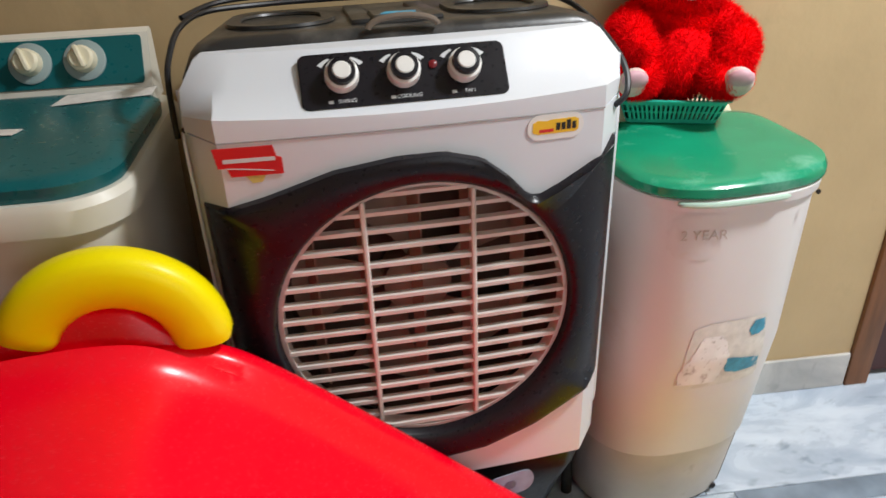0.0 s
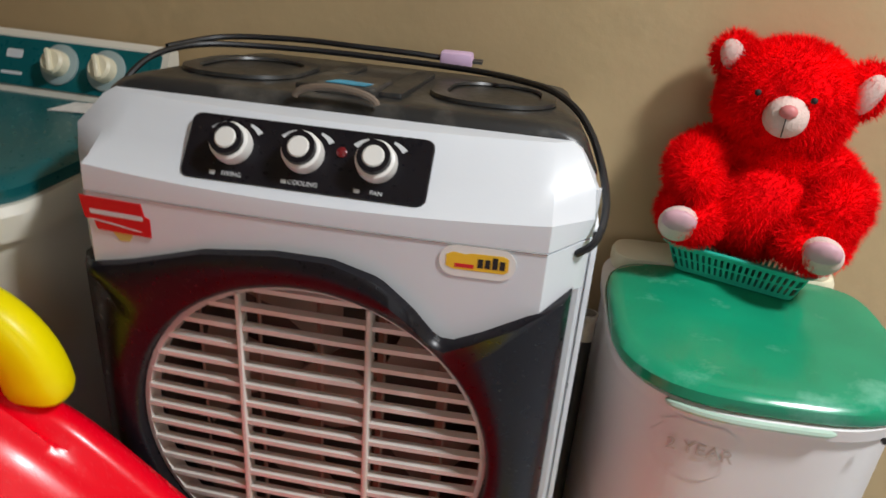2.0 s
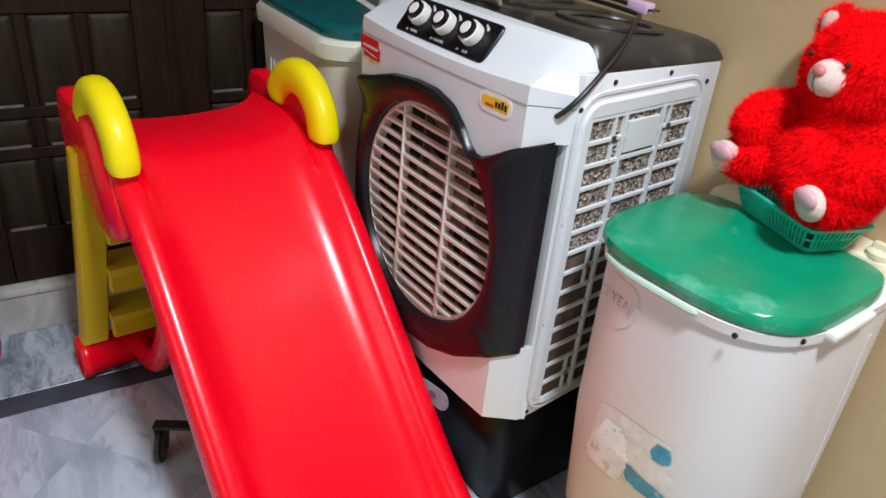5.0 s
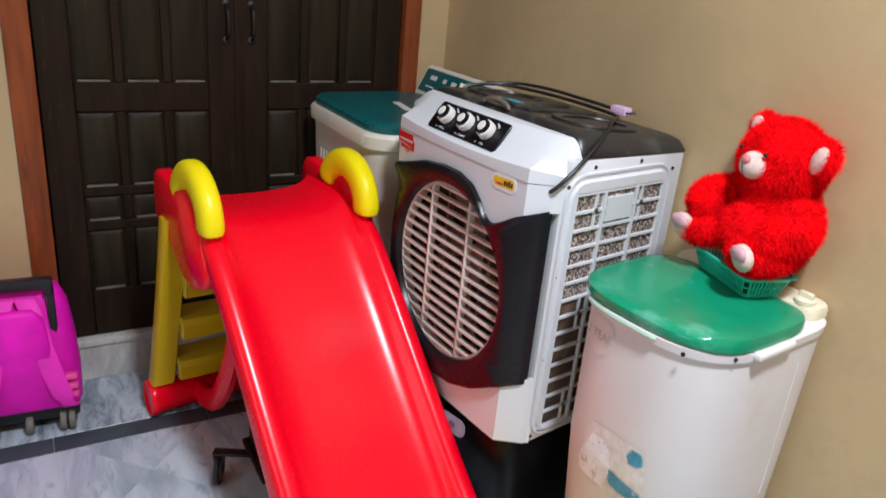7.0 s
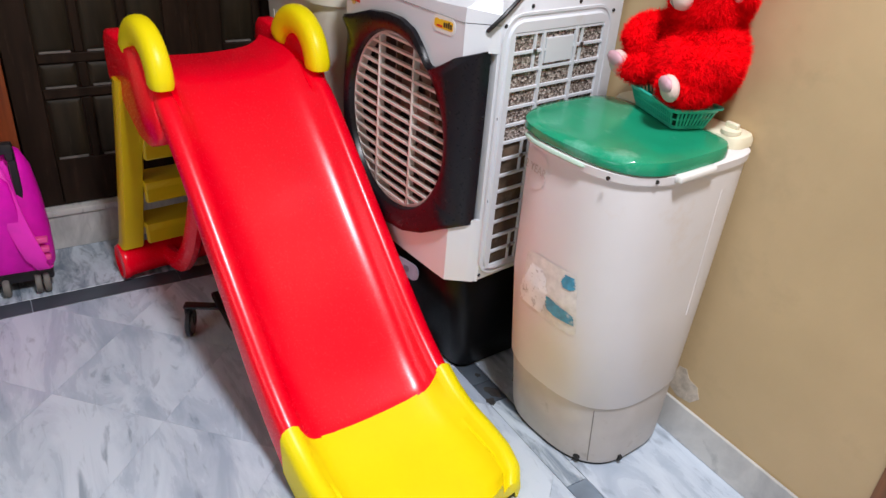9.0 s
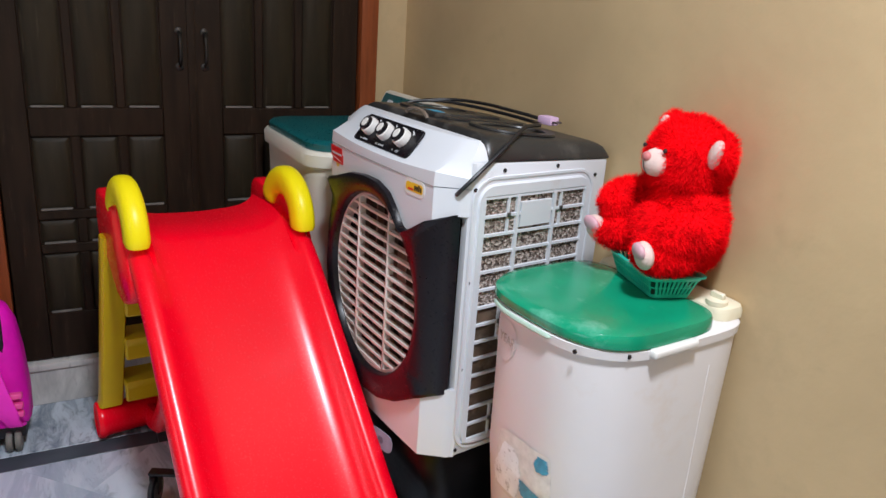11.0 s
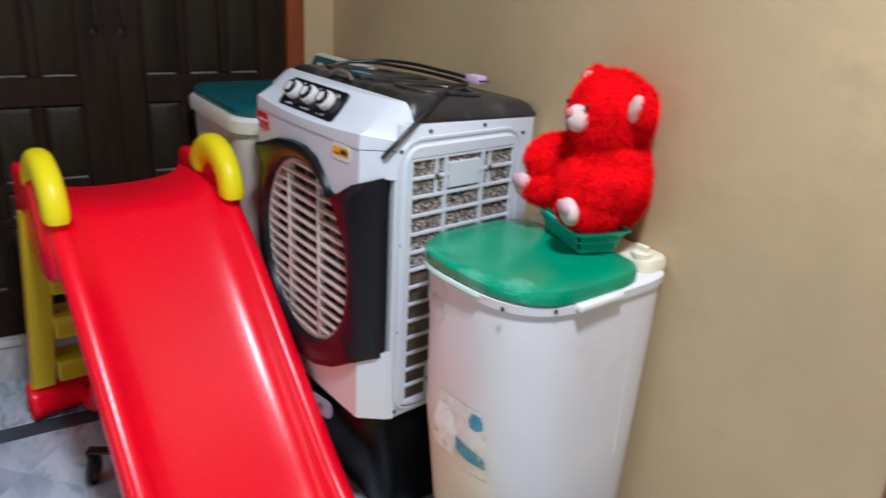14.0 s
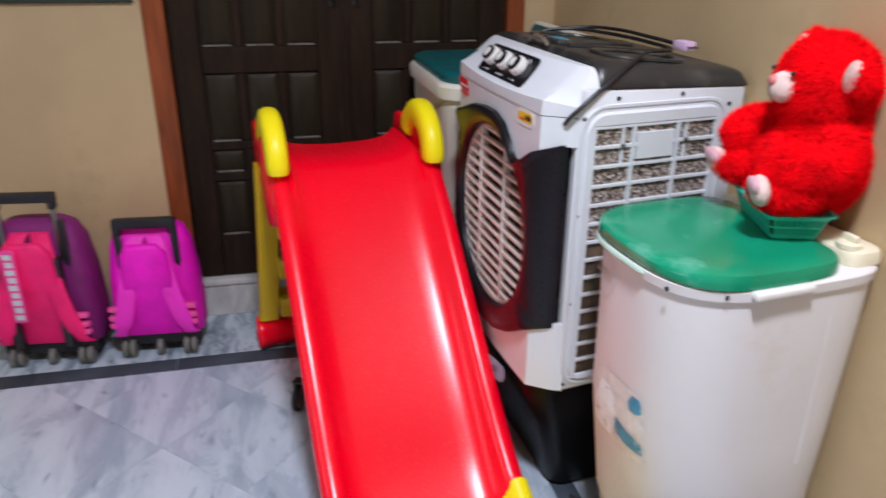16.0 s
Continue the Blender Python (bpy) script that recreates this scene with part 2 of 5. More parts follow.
M_BUCKLE = mat("pink_strap", (0.90, 0.08, 0.36), 0.5)
M_BAGBLACK = mat("black_bag_plastic", (0.014, 0.014, 0.018), 0.45)
M_WHEEL = mat("grey_wheel_rubber", (0.16, 0.155, 0.14), 0.6)
# brown with the deep shade beneath the slide put into its colour
M_TROLLEY = mat("shaded_brown_board", (0.016, 0.008, 0.006), 0.85, scale=8, var=0.3, spec=0.15)
M_LENS = mat("indicator_red", (0.16, 0.01, 0.015), 0.25)
M_FROST = mat("lamp_diffuser", (0.85, 0.85, 0.83), 0.5)
M_CARD = mat("raw_cardboard", (0.55, 0.42, 0.25), 0.85)

# ---- mesh helpers ----


def ring_loft(bm, rings, closed=True, cap=True):
    """Skin a list of point rings of equal length."""
    vs = [[bm.verts.new(p) for p in r] for r in rings]
    n = len(rings[0])
    for a, b in zip(vs, vs[1:]):
        for i in range(n if closed else n - 1):
            j = (i + 1) % n
            bm.faces.new((a[i], a[j], b[j], b[i]))
    if cap and closed:
        bm.faces.new(list(reversed(vs[0])))
        bm.faces.new(vs[-1])
    return vs


def box(bm, x0, x1, y0, y1, z0, z1, bevel=0.0, seg=2):
    r = bmesh.ops.create_cube(bm, size=1)
    vs = r["verts"]
    bmesh.ops.scale(bm, verts=vs, vec=(x1 - x0, y1 - y0, z1 - z0))
    bmesh.ops.translate(bm, verts=vs, vec=((x0 + x1) / 2, (y0 + y1) / 2, (z0 + z1) / 2))
    if bevel:
        es = list({e for v in vs for e in v.link_edges})
        bmesh.ops.bevel(bm, geom=es, offset=bevel, segments=seg, affect="EDGES", profile=0.6)
    return bm


def rrect(w, h, r, n=6):
    pts = []
    for cx, cy, a in ((w / 2 - r, h / 2 - r, 0), (-w / 2 + r, h / 2 - r, 90), (-w / 2 + r, -h / 2 + r, 180), (w / 2 - r, -h / 2 + r, 270)):
        for k in range(n + 1):
            t = radians(a + 90 * k / n)
            pts.append((cx + r * math.cos(t), cy + r * math.sin(t)))
    return pts


def plate(bm, outline, thick, m=None, bevel=0.0):
    """A flat plate: outline in local x, y, thickness towards +z, laid by matrix m."""
    m = m or Matrix()
    c = Vector((sum(p[0] for p in outline) / len(outline), sum(p[1] for p in outline) / len(outline)))
    rings = [[m @ Vector((p[0], p[1], 0)) for p in outline]]
    if bevel:
        rings.append([m @ Vector((p[0], p[1], thick - bevel)) for p in outline])
        ins = []
        for p in outline:
            d = Vector(p) - c
            s = max(0.0, 1 - bevel / max(d.length, 1e-6))
            ins.append(m @ Vector((c.x + d.x * s, c.y + d.y * s, thick)))
        rings.append(ins)
    else:
        rings.append([m @ Vector((p[0], p[1], thick)) for p in outline])
    ring_loft(bm, rings)
    return bm


def tube(bm, path, r, n=10, caps=True, flat=1.0):
    """A tube along a list of points; flat squeezes it sideways."""
    pts = [Vector(p) for p in path]
    rings = []
    up = Vector((0, 0, 1))
    prev = None
    for i, p in enumerate(pts):
        d = (pts[min(i + 1, len(pts) - 1)] - pts[max(i - 1, 0)]).normalized()
        if prev is None:
            side = d.cross(up if abs(d.z) < 0.9 else Vector((1, 0, 0))).normalized()
        else:
            side = (prev - d * prev.dot(d)).normalized()
        prev = side
        nor = side.cross(d)
        rr = r[i] if isinstance(r, (list, tuple)) else r
        rings.append([p + side * math.cos(2 * math.pi * k / n) * rr * flat + nor * math.sin(2 * math.pi * k / n) * rr for k in range(n)])
    ring_loft(bm, rings, cap=caps)
    return bm


def lathe(bm, prof, n=28, m=None, cap=True):
    """Turn a profile of (radius, height) about local z, laid by matrix m."""
    m = m or Matrix()
    rings = [[m @ Vector((r * math.cos(2 * math.pi * k / n), r * math.sin(2 * math.pi * k / n), z)) for k in range(n)] for r, z in prof]
    ring_loft(bm, rings, cap=cap)
    return bm


def smoothed(pts, n=8):
    """A Catmull-Rom curve through points."""
    p = [Vector(q) for q in pts]
    out = []
    for i in range(len(p) - 1):
        a, b, c, d = p[max(i - 1, 0)], p[i], p[i + 1], p[min(i + 2, len(p) - 1)]
        for k in range(n):
            t = k / n
            out.append(0.5 * ((2 * b) + (c - a) * t + (2 * a - 5 * b + 4 * c - d) * t * t + (3 * b - a - 3 * c + d) * t ** 3))
    out.append(p[-1])
    return out


def finish(bm, name, smooth=40):
    bmesh.ops.recalc_face_normals(bm, faces=bm.faces)
    me = bpy.data.meshes.new(name)
    if smooth:
        lim = radians(smooth)
        for f in bm.faces:
            f.smooth = True
        for e in bm.edges:
            if len(e.link_faces) != 2 or e.calc_face_angle(0) > lim:
                e.smooth = False
    bm.to_mesh(me)
    bm.free()
    return me


def part(name, bm, material, parent, label="", smooth=40, m=None):
    ob = new(name, finish(bm, name, smooth))
    ob.data.materials.append(material)
    ob.parent = parent
    if m is not None:
        ob.matrix_basis = m
    if label:
        ob["label"] = label
    return ob


def thing(name, m, label, category, group="", kind=""):
    ob = new(name)
    ob.empty_display_size = 0.05
    ob.matrix_world = m
    return tagged(ob, label, category, group, kind)


def setting(name, bm, material, label, category, m=None):
    ob = new(name, finish(bm, name, 30))
    ob.data.materials.append(material)
    if m is not None:
        ob.matrix_world = m
    return tagged(ob, label, category, "", "structure")


def words(name, text, size, material, parent, m):
    cu = bpy.data.curves.new(name, "FONT")
    cu.body, cu.size, cu.align_x, cu.align_y, cu.extrude = text, size, "CENTER", "CENTER", 0.0002
    tmp = bpy.data.objects.new(name, cu)
    scene.collection.objects.link(tmp)
    me = bpy.data.meshes.new_from_object(tmp.evaluated_get(bpy.context.evaluated_depsgraph_get()))
    bpy.data.objects.remove(tmp)
    ob = new(name, me)
    me.materials.clear()
    me.materials.append(material)
    ob.parent = parent
    ob.matrix_basis = m
    return ob


B = bmesh.new
ROOM = pose(0, 0, 0, 0, 0, -6)
WU, WV, FU, FV, TOP = -0.82, 0.468, 3.1, -3.3, 2.75

# ---- the room ----
floor = setting("floor", box(B(), WU - 0.15, FU + 0.15, FV - 0.15, WV + 0.15, -0.12, -0.004), M_GROUT, "grey-white veined marble slab floor with dark inlay band", "floor", ROOM)
setting("ceiling", box(B(), WU - 0.15, FU + 0.15, FV - 0.15, WV + 0.15, TOP, TOP + 0.1), M_CEIL, "plain off-white painted ceiling", "ceiling", ROOM)

# wall with the two-leaf door: piers either side and a lintel over it
DV0, DV1, DTOP = -0.843, 0.362, 2.16
bm = B()
box(bm, WU - 0.15, WU, DV1, WV + 0.15, 0, TOP)
box(bm, WU - 0.15, WU, FV - 0.15, DV0, 0, TOP)
box(bm, WU - 0.15, WU, DV0, DV1, DTOP, TOP)
setting("wall_west", bm, M_WALL, "beige painted plaster wall with scuffs", "wall", ROOM)
# wall behind the machines, with a door opening further along
EU0, EU1 = 1.172, 2.15
bm = B()
box(bm, WU, EU0, WV, WV + 0.15, 0, TOP)
box(bm, EU1, FU + 0.15, WV, WV + 0.15, 0, TOP)
box(bm, EU0, EU1, WV, WV + 0.15, 2.16, TOP)
setting("wall_north", bm, M_WALL, "beige painted plaster wall with scuffs", "wall", ROOM)
setting("wall_south", box(B(), WU, FU, FV - 0.15, FV, 0, TOP), M_WALL, "plain beige painted wall", "wall", ROOM)
setting("wall_east", box(B(), FU, FU + 0.15, FV, WV, 0, TOP), M_WALL, "plain beige painted wall", "wall", ROOM)

sk = setting("baseboard", box(B(), WU + 0.001, EU0 - 0.001, WV - 0.0085, WV, 0.0, 0.10, 0.002, 1), M_SKIRT, "grey marble skirting along the beige wall", "skirting", ROOM)
setting("trim", box(B(), WU, WU + 0.009, FV, DV0, 0.0, 0.10, 0.002, 1), M_SKIRT, "grey marble skirting along the beige wall", "skirting", ROOM)


def door_leaf(parent, v0, v1, z0, z1, u, flip):
    """One dark panelled leaf: slab, stiles, rails and raised panels."""
    part("slab", box(B(), u - 0.035, u - 0.012, v0 + 0.002, v1 - 0.002, z0, z1), M_DOOR, parent)
    st = 0.088
    rows = ((0.295, 0.488), (0.518, 0.594), (0.622, 0.842), (0.925, 1.56), (1.64, 2.02))
    bm = B()
    box(bm, u - 0.013, u, v0 + 0.002, v0 + st, z0, z1, 0.003, 1)
    part("stile", bm, M_DOOR, parent)
    bm = B()
    box(bm, u - 0.013, u, v1 - st, v1 - 0.002, z0, z1, 0.003, 1)
    part("stile", bm, M_DOOR, parent)
    edges = [z0] + [e for r in rows for e in r] + [z1]
    for a, b in zip(edges[::2], edges[1::2]):
        part("rail", box(B(), u - 0.013, u - 0.0005, v0 + st, v1 - st, a, b, 0.003, 1), M_DOOR, parent)
    w = (v1 - v0 - 2 * st - 2 * 0.026) / 3
    for a, b in rows:
        for k in range(3):
            p0 = v0 + st + k * (w + 0.026)
            if k:
                part("muntin", box(B(), u - 0.013, u - 0.001, p0 - 0.026, p0, a, b, 0.003, 1), M_DOOR, parent)
            bm = B()
            g = 0.004
            r0 = [(u - 0.012, p0 + g, a + g), (u - 0.012, p0 + w - g, a + g), (u - 0.012, p0 + w - g, b - g), (u - 0.012, p0 + g, b - g)]
            i = 0.014
            r1 = [(u - 0.003, p0 + g + i, a + g + i), (u - 0.003, p0 + w - g - i, a + g + i), (u - 0.003, p0 + w - g - i, b - g - i), (u - 0.003, p0 + g + i, b - g - i)]
            ring_loft(bm, [r0, r1])
            pn = part("panel", bm, M_DOORP, parent)
            # pale strip on each panel's lower ledge: dust plus light the bevel catches
            part("lit_dust_ledge", box(B(), u - 0.012, u - 0.0012, p0 + 0.010, p0 + w - 0.010, a + 0.0005, a + 0.006, 0.001, 1), M_LIT_DUST, pn, "pale dust and painted light on the ledge")


d1 = thing("door_1", ROOM, "closed dark-brown panelled double door in reddish frame", "door", kind="structure")
# added unseen slab that blocks world light in the gaps round the leaves
part("light_stop", box(B(), WU - 0.149, WU - 0.075, DV0 + 0.001, DV1 - 0.001, 0.0, DTOP - 0.001), M_DOOR, d1)
LU, MIDV = -0.832, -0.236
for v0, v1 in ((-0.775, MIDV - 0.001), (MIDV + 0.001, 0.300)):
    leaf = part("leaf", box(B(), LU - 0.04, LU - 0.036, v0, v1, 0.145, 2.10), M_DOOR, d1)
    door_leaf(leaf, v0, v1, 0.145, 2.10, LU, v0 > -0.5)
for v0, v1 in ((DV0, -0.777), (0.302, DV1)):
    part("frame_post", box(B(), WU - 0.06, WU + 0.011, v0 + 0.001, v1, 0.142, 2.155, 0.006, 2), M_FRAME, d1, "reddish-brown varnished post")
part("frame_head", box(B(), WU - 0.06, WU + 0.010, -0.777, 0.302, 2.102, 2.155, 0.006, 2), M_FRAME, d1)
part("astragal", box(B(), LU - 0.001, LU + 0.006, MIDV - 0.012, MIDV + 0.012, 0.146, 2.098, 0.003, 2), M_DOOR, d1)
for dv in (-0.271, -0.197):
    bm = B()
    tube(bm, smoothed([(LU, dv, 1.05), (LU + 0.026, dv, 1.068), (LU + 0.032, dv, 1.10), (LU + 0.026, dv, 1.135), (LU, dv, 1.152)], 5), 0.0055, 8)
    lathe(bm, [(0.012, 0), (0.012, 0.004), (0.007, 0.007)], 12, Matrix.Translation((LU, dv, 1.05)) @ Matrix.Rotation(radians(90), 4, "Y"))
    lathe(bm, [(0.012, 0), (0.012, 0.004), (0.007, 0.007)], 12, Matrix.Translation((LU, dv, 1.152)) @ Matrix.Rotation(radians(90), 4, "Y"))
    part("pull_handle", bm, M_IRON, d1, "dull dark iron pull handle")

# white marble threshold below the door
bm = B()
box(bm, WU - 0.074, WU + 0.008, DV0 + 0.002, DV1, 0.0, 0.118, 0.002, 1)
th = setting("threshold", bm, M_SKIRT, "white marble door threshold riser", "threshold", ROOM)
part("nosing", box(B(), WU - 0.074, WU + 0.016, DV0 + 0.002, DV1, 0.119, 0.141, 0.004, 2), M_SKIRT, th)

# second door, in the long wall
d2 = thing("door_2", ROOM, "dark maroon flush door in worn brown frame", "door", kind="structure")
part("frame_post", box(B(), EU0 + 0.001, EU0 + 0.062, WV - 0.012, WV + 0.09, 0.0, 2.155, 0.005, 2), M_FRAME2, d2, "worn brown post with paint specks")
part("frame_post", box(B(), EU1 - 0.062, EU1 - 0.001, WV - 0.012, WV + 0.09, 0.0, 2.155, 0.005, 2), M_FRAME2, d2)
part("frame_head", box(B(), EU0 + 0.062, EU1 - 0.062, WV - 0.011, WV + 0.09, 2.1, 2.155, 0.005, 2), M_FRAME2, d2)
# unseen slab again, stops light leaking in round this leaf
part("light_stop", box(B(), EU0 + 0.001, EU1 - 0.001, WV + 0.095, WV + 0.149, 0.0, 2.155), M_DOOR, d2)
part("leaf", box(B(), EU0 + 0.064, EU1 - 0.064, WV + 0.02, WV + 0.058, 0.012, 2.098, 0.003, 1),
     mat("maroon_door_paint", (0.05, 0.012, 0.010), 0.4, scale=4, var=0.25, grain=80, bump=0.1, stretch=(5, 5, 0.6)), d2)
bm = B()
lathe(bm, [(0.014, 0), (0.014, 0.004), (0.006, 0.008), (0.006, 0.03), (0.013, 0.036), (0.013, 0.046), (0.004, 0.05)], 16,
      Matrix.Translation((EU0 + 0.10, WV + 0.02, 0.80)) @ Matrix.Rotation(radians(90), 4, "X"))
part("door_knob", bm, M_STEEL, d2, "bright steel knob")

# ---- wall fittings ----
sw = thing("wall_switch", ROOM @ pose(0.131, WV - 0.001, 1.368), "white plastic wall switch and socket plate", "switch")
part("plate", plate(B(), rrect(0.147, 0.09, 0.006), 0.010, pose(0, 0, 0, 90, 0, 0), 0.003), M_RIM, sw)
for k in range(2):
    r = part("rocker", plate(B(), rrect(0.030, 0.05, 0.003), 0.006, pose(-0.045 + 0.042 * k, -0.0095, 0.004, 90, 0, 0), 0.002), M_WHITE, sw)
part("label_bar", box(B(), -0.058, -0.028, -0.0108, -0.0102, -0.031, -0.027), M_DARK, sw)
for z in (-0.022, 0.006):
    part("pin_hole", box(B(), 0.038, 0.042, -0.0108, -0.0102, z - 0.006, z + 0.006), M_DARK, sw)
bm = B()
plate(bm, [(-0.12, 0.02), (-0.115, 0.008), (-0.06, 0.004), (-0.02, 0.0), (0.03, -0.005), (0.08, -0.003), (0.085, 0.02), (0.08, 0.06), (-0.1, 0.06)], 0.003, ROOM @ pose(-0.03, WV - 0.001, 1.358, 90, 0, 0))
cb = new("cardboard_scrap", finish(bm, "cardboard_scrap"))
cb.data.materials.append(M_CARD)
tagged(cb, "torn tan cardboard strip stuck on the beige wall", "cardboard")

bm = B()
plate(bm, [(-0.035, -0.02), (-0.01, -0.032), (0.02, -0.026), (0.036, -0.006), (0.026, 0.014), (0.006, 0.018), (-0.006, 0.034), (-0.022, 0.03), (-0.03, 0.008)], 0.0008, ROOM @ pose(0.722, WV, 0.150, 90, 0, 0) @ Matrix.Scale(1.3, 4))
fp = new("flaked_plaster", finish(bm, "flaked_plaster"))
fp.data.materials.append(mat("bare_plaster", (0.50, 0.44, 0.36), 0.9, scale=40, var=0.3, grain=120, bump=0.5))
tagged(fp, "flaked bare plaster patch above the skirting", "plaster patch", "", "structure")

nb = thing("notice_board", ROOM @ pose(WU + 0.001, -1.17, 1.27, 90, 0, 90), "dark green framed board hung on the beige wall", "board")
part("board", plate(B(), rrect(0.60, 0.40, 0.005), 0.006), mat("board_felt", (0.05, 0.07, 0.05), 0.8), nb)
for a, b, c, d in ((-0.31, 0.31, -0.21, -0.195), (-0.31, 0.31, 0.195, 0.21), (-0.31, -0.295, -0.195, 0.195), (0.295, 0.31, -0.195, 0.195)):
    part("frame_strip", box(B(), a, b, c, d, 0, 0.014, 0.002, 1), mat("board_frame", (0.02, 0.035, 0.025), 0.4), nb)

cl = thing("ceiling_lamp", pose(1.45, -0.50, TOP - 0.001, 180, 0, 0), "round white ceiling lamp", "lamp")
part("base", lathe(B(), [(0.19, 0), (0.19, 0.02), (0.175, 0.03)], 32), M_RIM, cl)

# ---- air cooler ----
CX = 0.0875
ac = thing("air_cooler", pose(CX, 0.010, 0, 0, 0, -2.2), "white and black upright room air cooler with round grille", "air cooler")


def bow(x):
    a = abs(x)
    y = -0.034 * (1 - 0.21 * (min(a, 0.243) / 0.243) ** 2)
    return y + max(0.0, a - 0.243) * 1.3


def narrowing(y):
    """The casing narrows towards the back."""
    return 0.085 * max(0.0, y - 0.03)


GZ, GR = 0.656, 0.2095
TOPLINE = [(-0.278, 0.848), (-0.20, 0.866), (-0.11, 0.894), (-0.03, 0.905), (0.03, 0.905), (0.08, 0.891), (0.115, 0.862), (0.140, 0.834), (0.152, 0.828), (0.170, 0.833), (0.23, 0.868), (0.274, 0.888)]
BOTLINE = [(-0.278, 0.495), (-0.24, 0.478), (-0.16, 0.432), (-0.08, 0.402), (0.0, 0.393), (0.08, 0.402), (0.16, 0.432), (0.235, 0.478), (0.274, 0.496)]


def along(line, x):
    xs, zs = [p[0] for p in line], [p[1] for p in line]
    return float(np.interp(x, xs, zs))


# body: a tub open to the front, sides and back white
def shell(z, grow=0.0):
    h = 0.2875 + grow
    pts = ((h, 0.038), (h, 0.404), (h - 0.014, 0.419), (-h + 0.014, 0.419), (-h, 0.404), (-h, 0.038), (-0.281, 0.031), (-0.262, 0.031), (-0.252, 0.13), (0.252, 0.13), (0.262, 0.031), (0.281, 0.031))
    return [Vector((math.copysign(abs(x) - narrowing(y), x), y, z - (0.036 * (y - 0.03) if z > 0.9 else 0.0))) for x, y in pts]


bm = B()
ring_loft(bm, [shell(0.345, -0.005), shell(0.352), shell(0.985), shell(0.99, -0.003)])
body = part("body", bm, M_WHITE, ac, "white moulded plastic casing")
# front fascia above and below the dark panel
for name, lo, hi in (("upper_fascia", None, 0.938), ("lower_fascia", 0.346, None)):
    bm = B()
    xs = [-0.283 + 0.566 * k / 56 for k in range(57)]
    f, b = [], []
    for x in xs:
        z0 = along(TOPLINE, x) - 0.004 if lo is None else lo
        z1 = along(BOTLINE, x) + 0.012 if hi is None else hi
        f.append((bm.verts.new((x, bow(x), z0)), bm.verts.new((x, bow(x), z1))))
        b.append((bm.verts.new((x, bow(x) + 0.02, z0)), bm.verts.new((x, bow(x) + 0.02, z1))))
    for i in range(56):
        bm.faces.new((f[i][0], f[i + 1][0], f[i + 1][1], f[i][1]))
        bm.faces.new((b[i][1], b[i + 1][1], b[i + 1][0], b[i][0]))
        bm.faces.new((f[i][1], f[i + 1][1], b[i + 1][1], b[i][1]))
        bm.faces.new((b[i][0], b[i + 1][0], f[i + 1][0], f[i][0]))
    for i in (0, 56):
        bm.faces.new((f[i][0], f[i][1], b[i][1], b[i][0]))
    part(name, bm, M_WHITE, ac)
# corner strips between fascia and sides
for s in (-1, 1):
    bm = B()
    o = [(s * 0.2832, 0.0325), (s * 0.2873, 0.0385), (s * 0.268, 0.0505), (s * 0.268, 0.0325)]
    ring_loft(bm, [[Vector((x, y, z)) for x, y in o] for z in (0.3455, 0.9895)])
    part("corner_strip", bm, M_WHITE, ac)

# hood that carries the controls: sloping face with mitred ends
def hood_ring(z, base, curve, half, end):
    pts = []
    for k in range(25):
        x = -half + 2 * half * k / 24
        pts.append(Vector((x, base + curve * (x / half) ** 2, z + (0.009 * (x / half) ** 2 if 0.955 < z < 0.97 else 0.0))))
    rear = float(np.interp(z, (0.97, 0.992, 1.02, 1.026), (0.085, 0.074, 0.068, 0.066)))
    e = min(max(0.030, pts[-1].y + 0.012), rear - 0.002)
    pts += [Vector((half + end, e, z)), Vector((half + end, rear, z)), Vector((-half - end, rear, z)), Vector((-half - end, e, z))]
    return pts


bm = B()
ring_loft(bm, [hood_ring(0.940, -0.0345, 0.007, 0.243, 0.0425), hood_ring(0.951, -0.0345, 0.007, 0.243, 0.0425), hood_ring(0.959, -0.0335, 0.007, 0.243, 0.0425), hood_ring(0.964, -0.0235, 0.008, 0.242, 0.0425), hood_ring(0.992, 0.001, 0.013, 0.241, 0.040), hood_ring(1.020, 0.0225, 0.022, 0.239, 0.024), hood_ring(1.0265, 0.031, 0.021, 0.235, 0.018)])
hood_seam = B()
tube(hood_seam, [(x, bow(x) - 0.0004, 0.939) for x in [-0.243 + 0.486 * k / 30 for k in range(31)]], 0.0009, 5)
part("hood", bm, M_WHITE, ac, smooth=25)
part("seam", hood_seam, mat("seam_shade", (0.30, 0.30, 0.30), 0.7), ac)

# dark front panel with a round opening
N = 144
outline = TOPLINE + list(reversed(BOTLINE))


def edge_radius(a):
    dx, dz = math.cos(a), math.sin(a)
    best = 9.0
    for (x0, z0), (x1, z1) in zip(outline, outline[1:] + outline[:1]):
        ex, ez = x1 - x0, z1 - z0
        det = dx * ez - dz * ex
        if abs(det) < 1e-9:
            continue
        t = (x0 * ez - (z0 - GZ) * ex) / det
        u = (x0 * dz - (z0 - GZ) * dx) / det
        if t > 0 and -1e-6 <= u <= 1 + 1e-6:
            best = min(best, t)
    return best


angles = sorted([2 * math.pi * k / N for k in range(N)] + [math.atan2(z - GZ, x) % (2 * math.pi) for x, z in (TOPLINE[0], TOPLINE[-1], BOTLINE[0], BOTLINE[-1])])
rings = [[] for _ in range(7)]
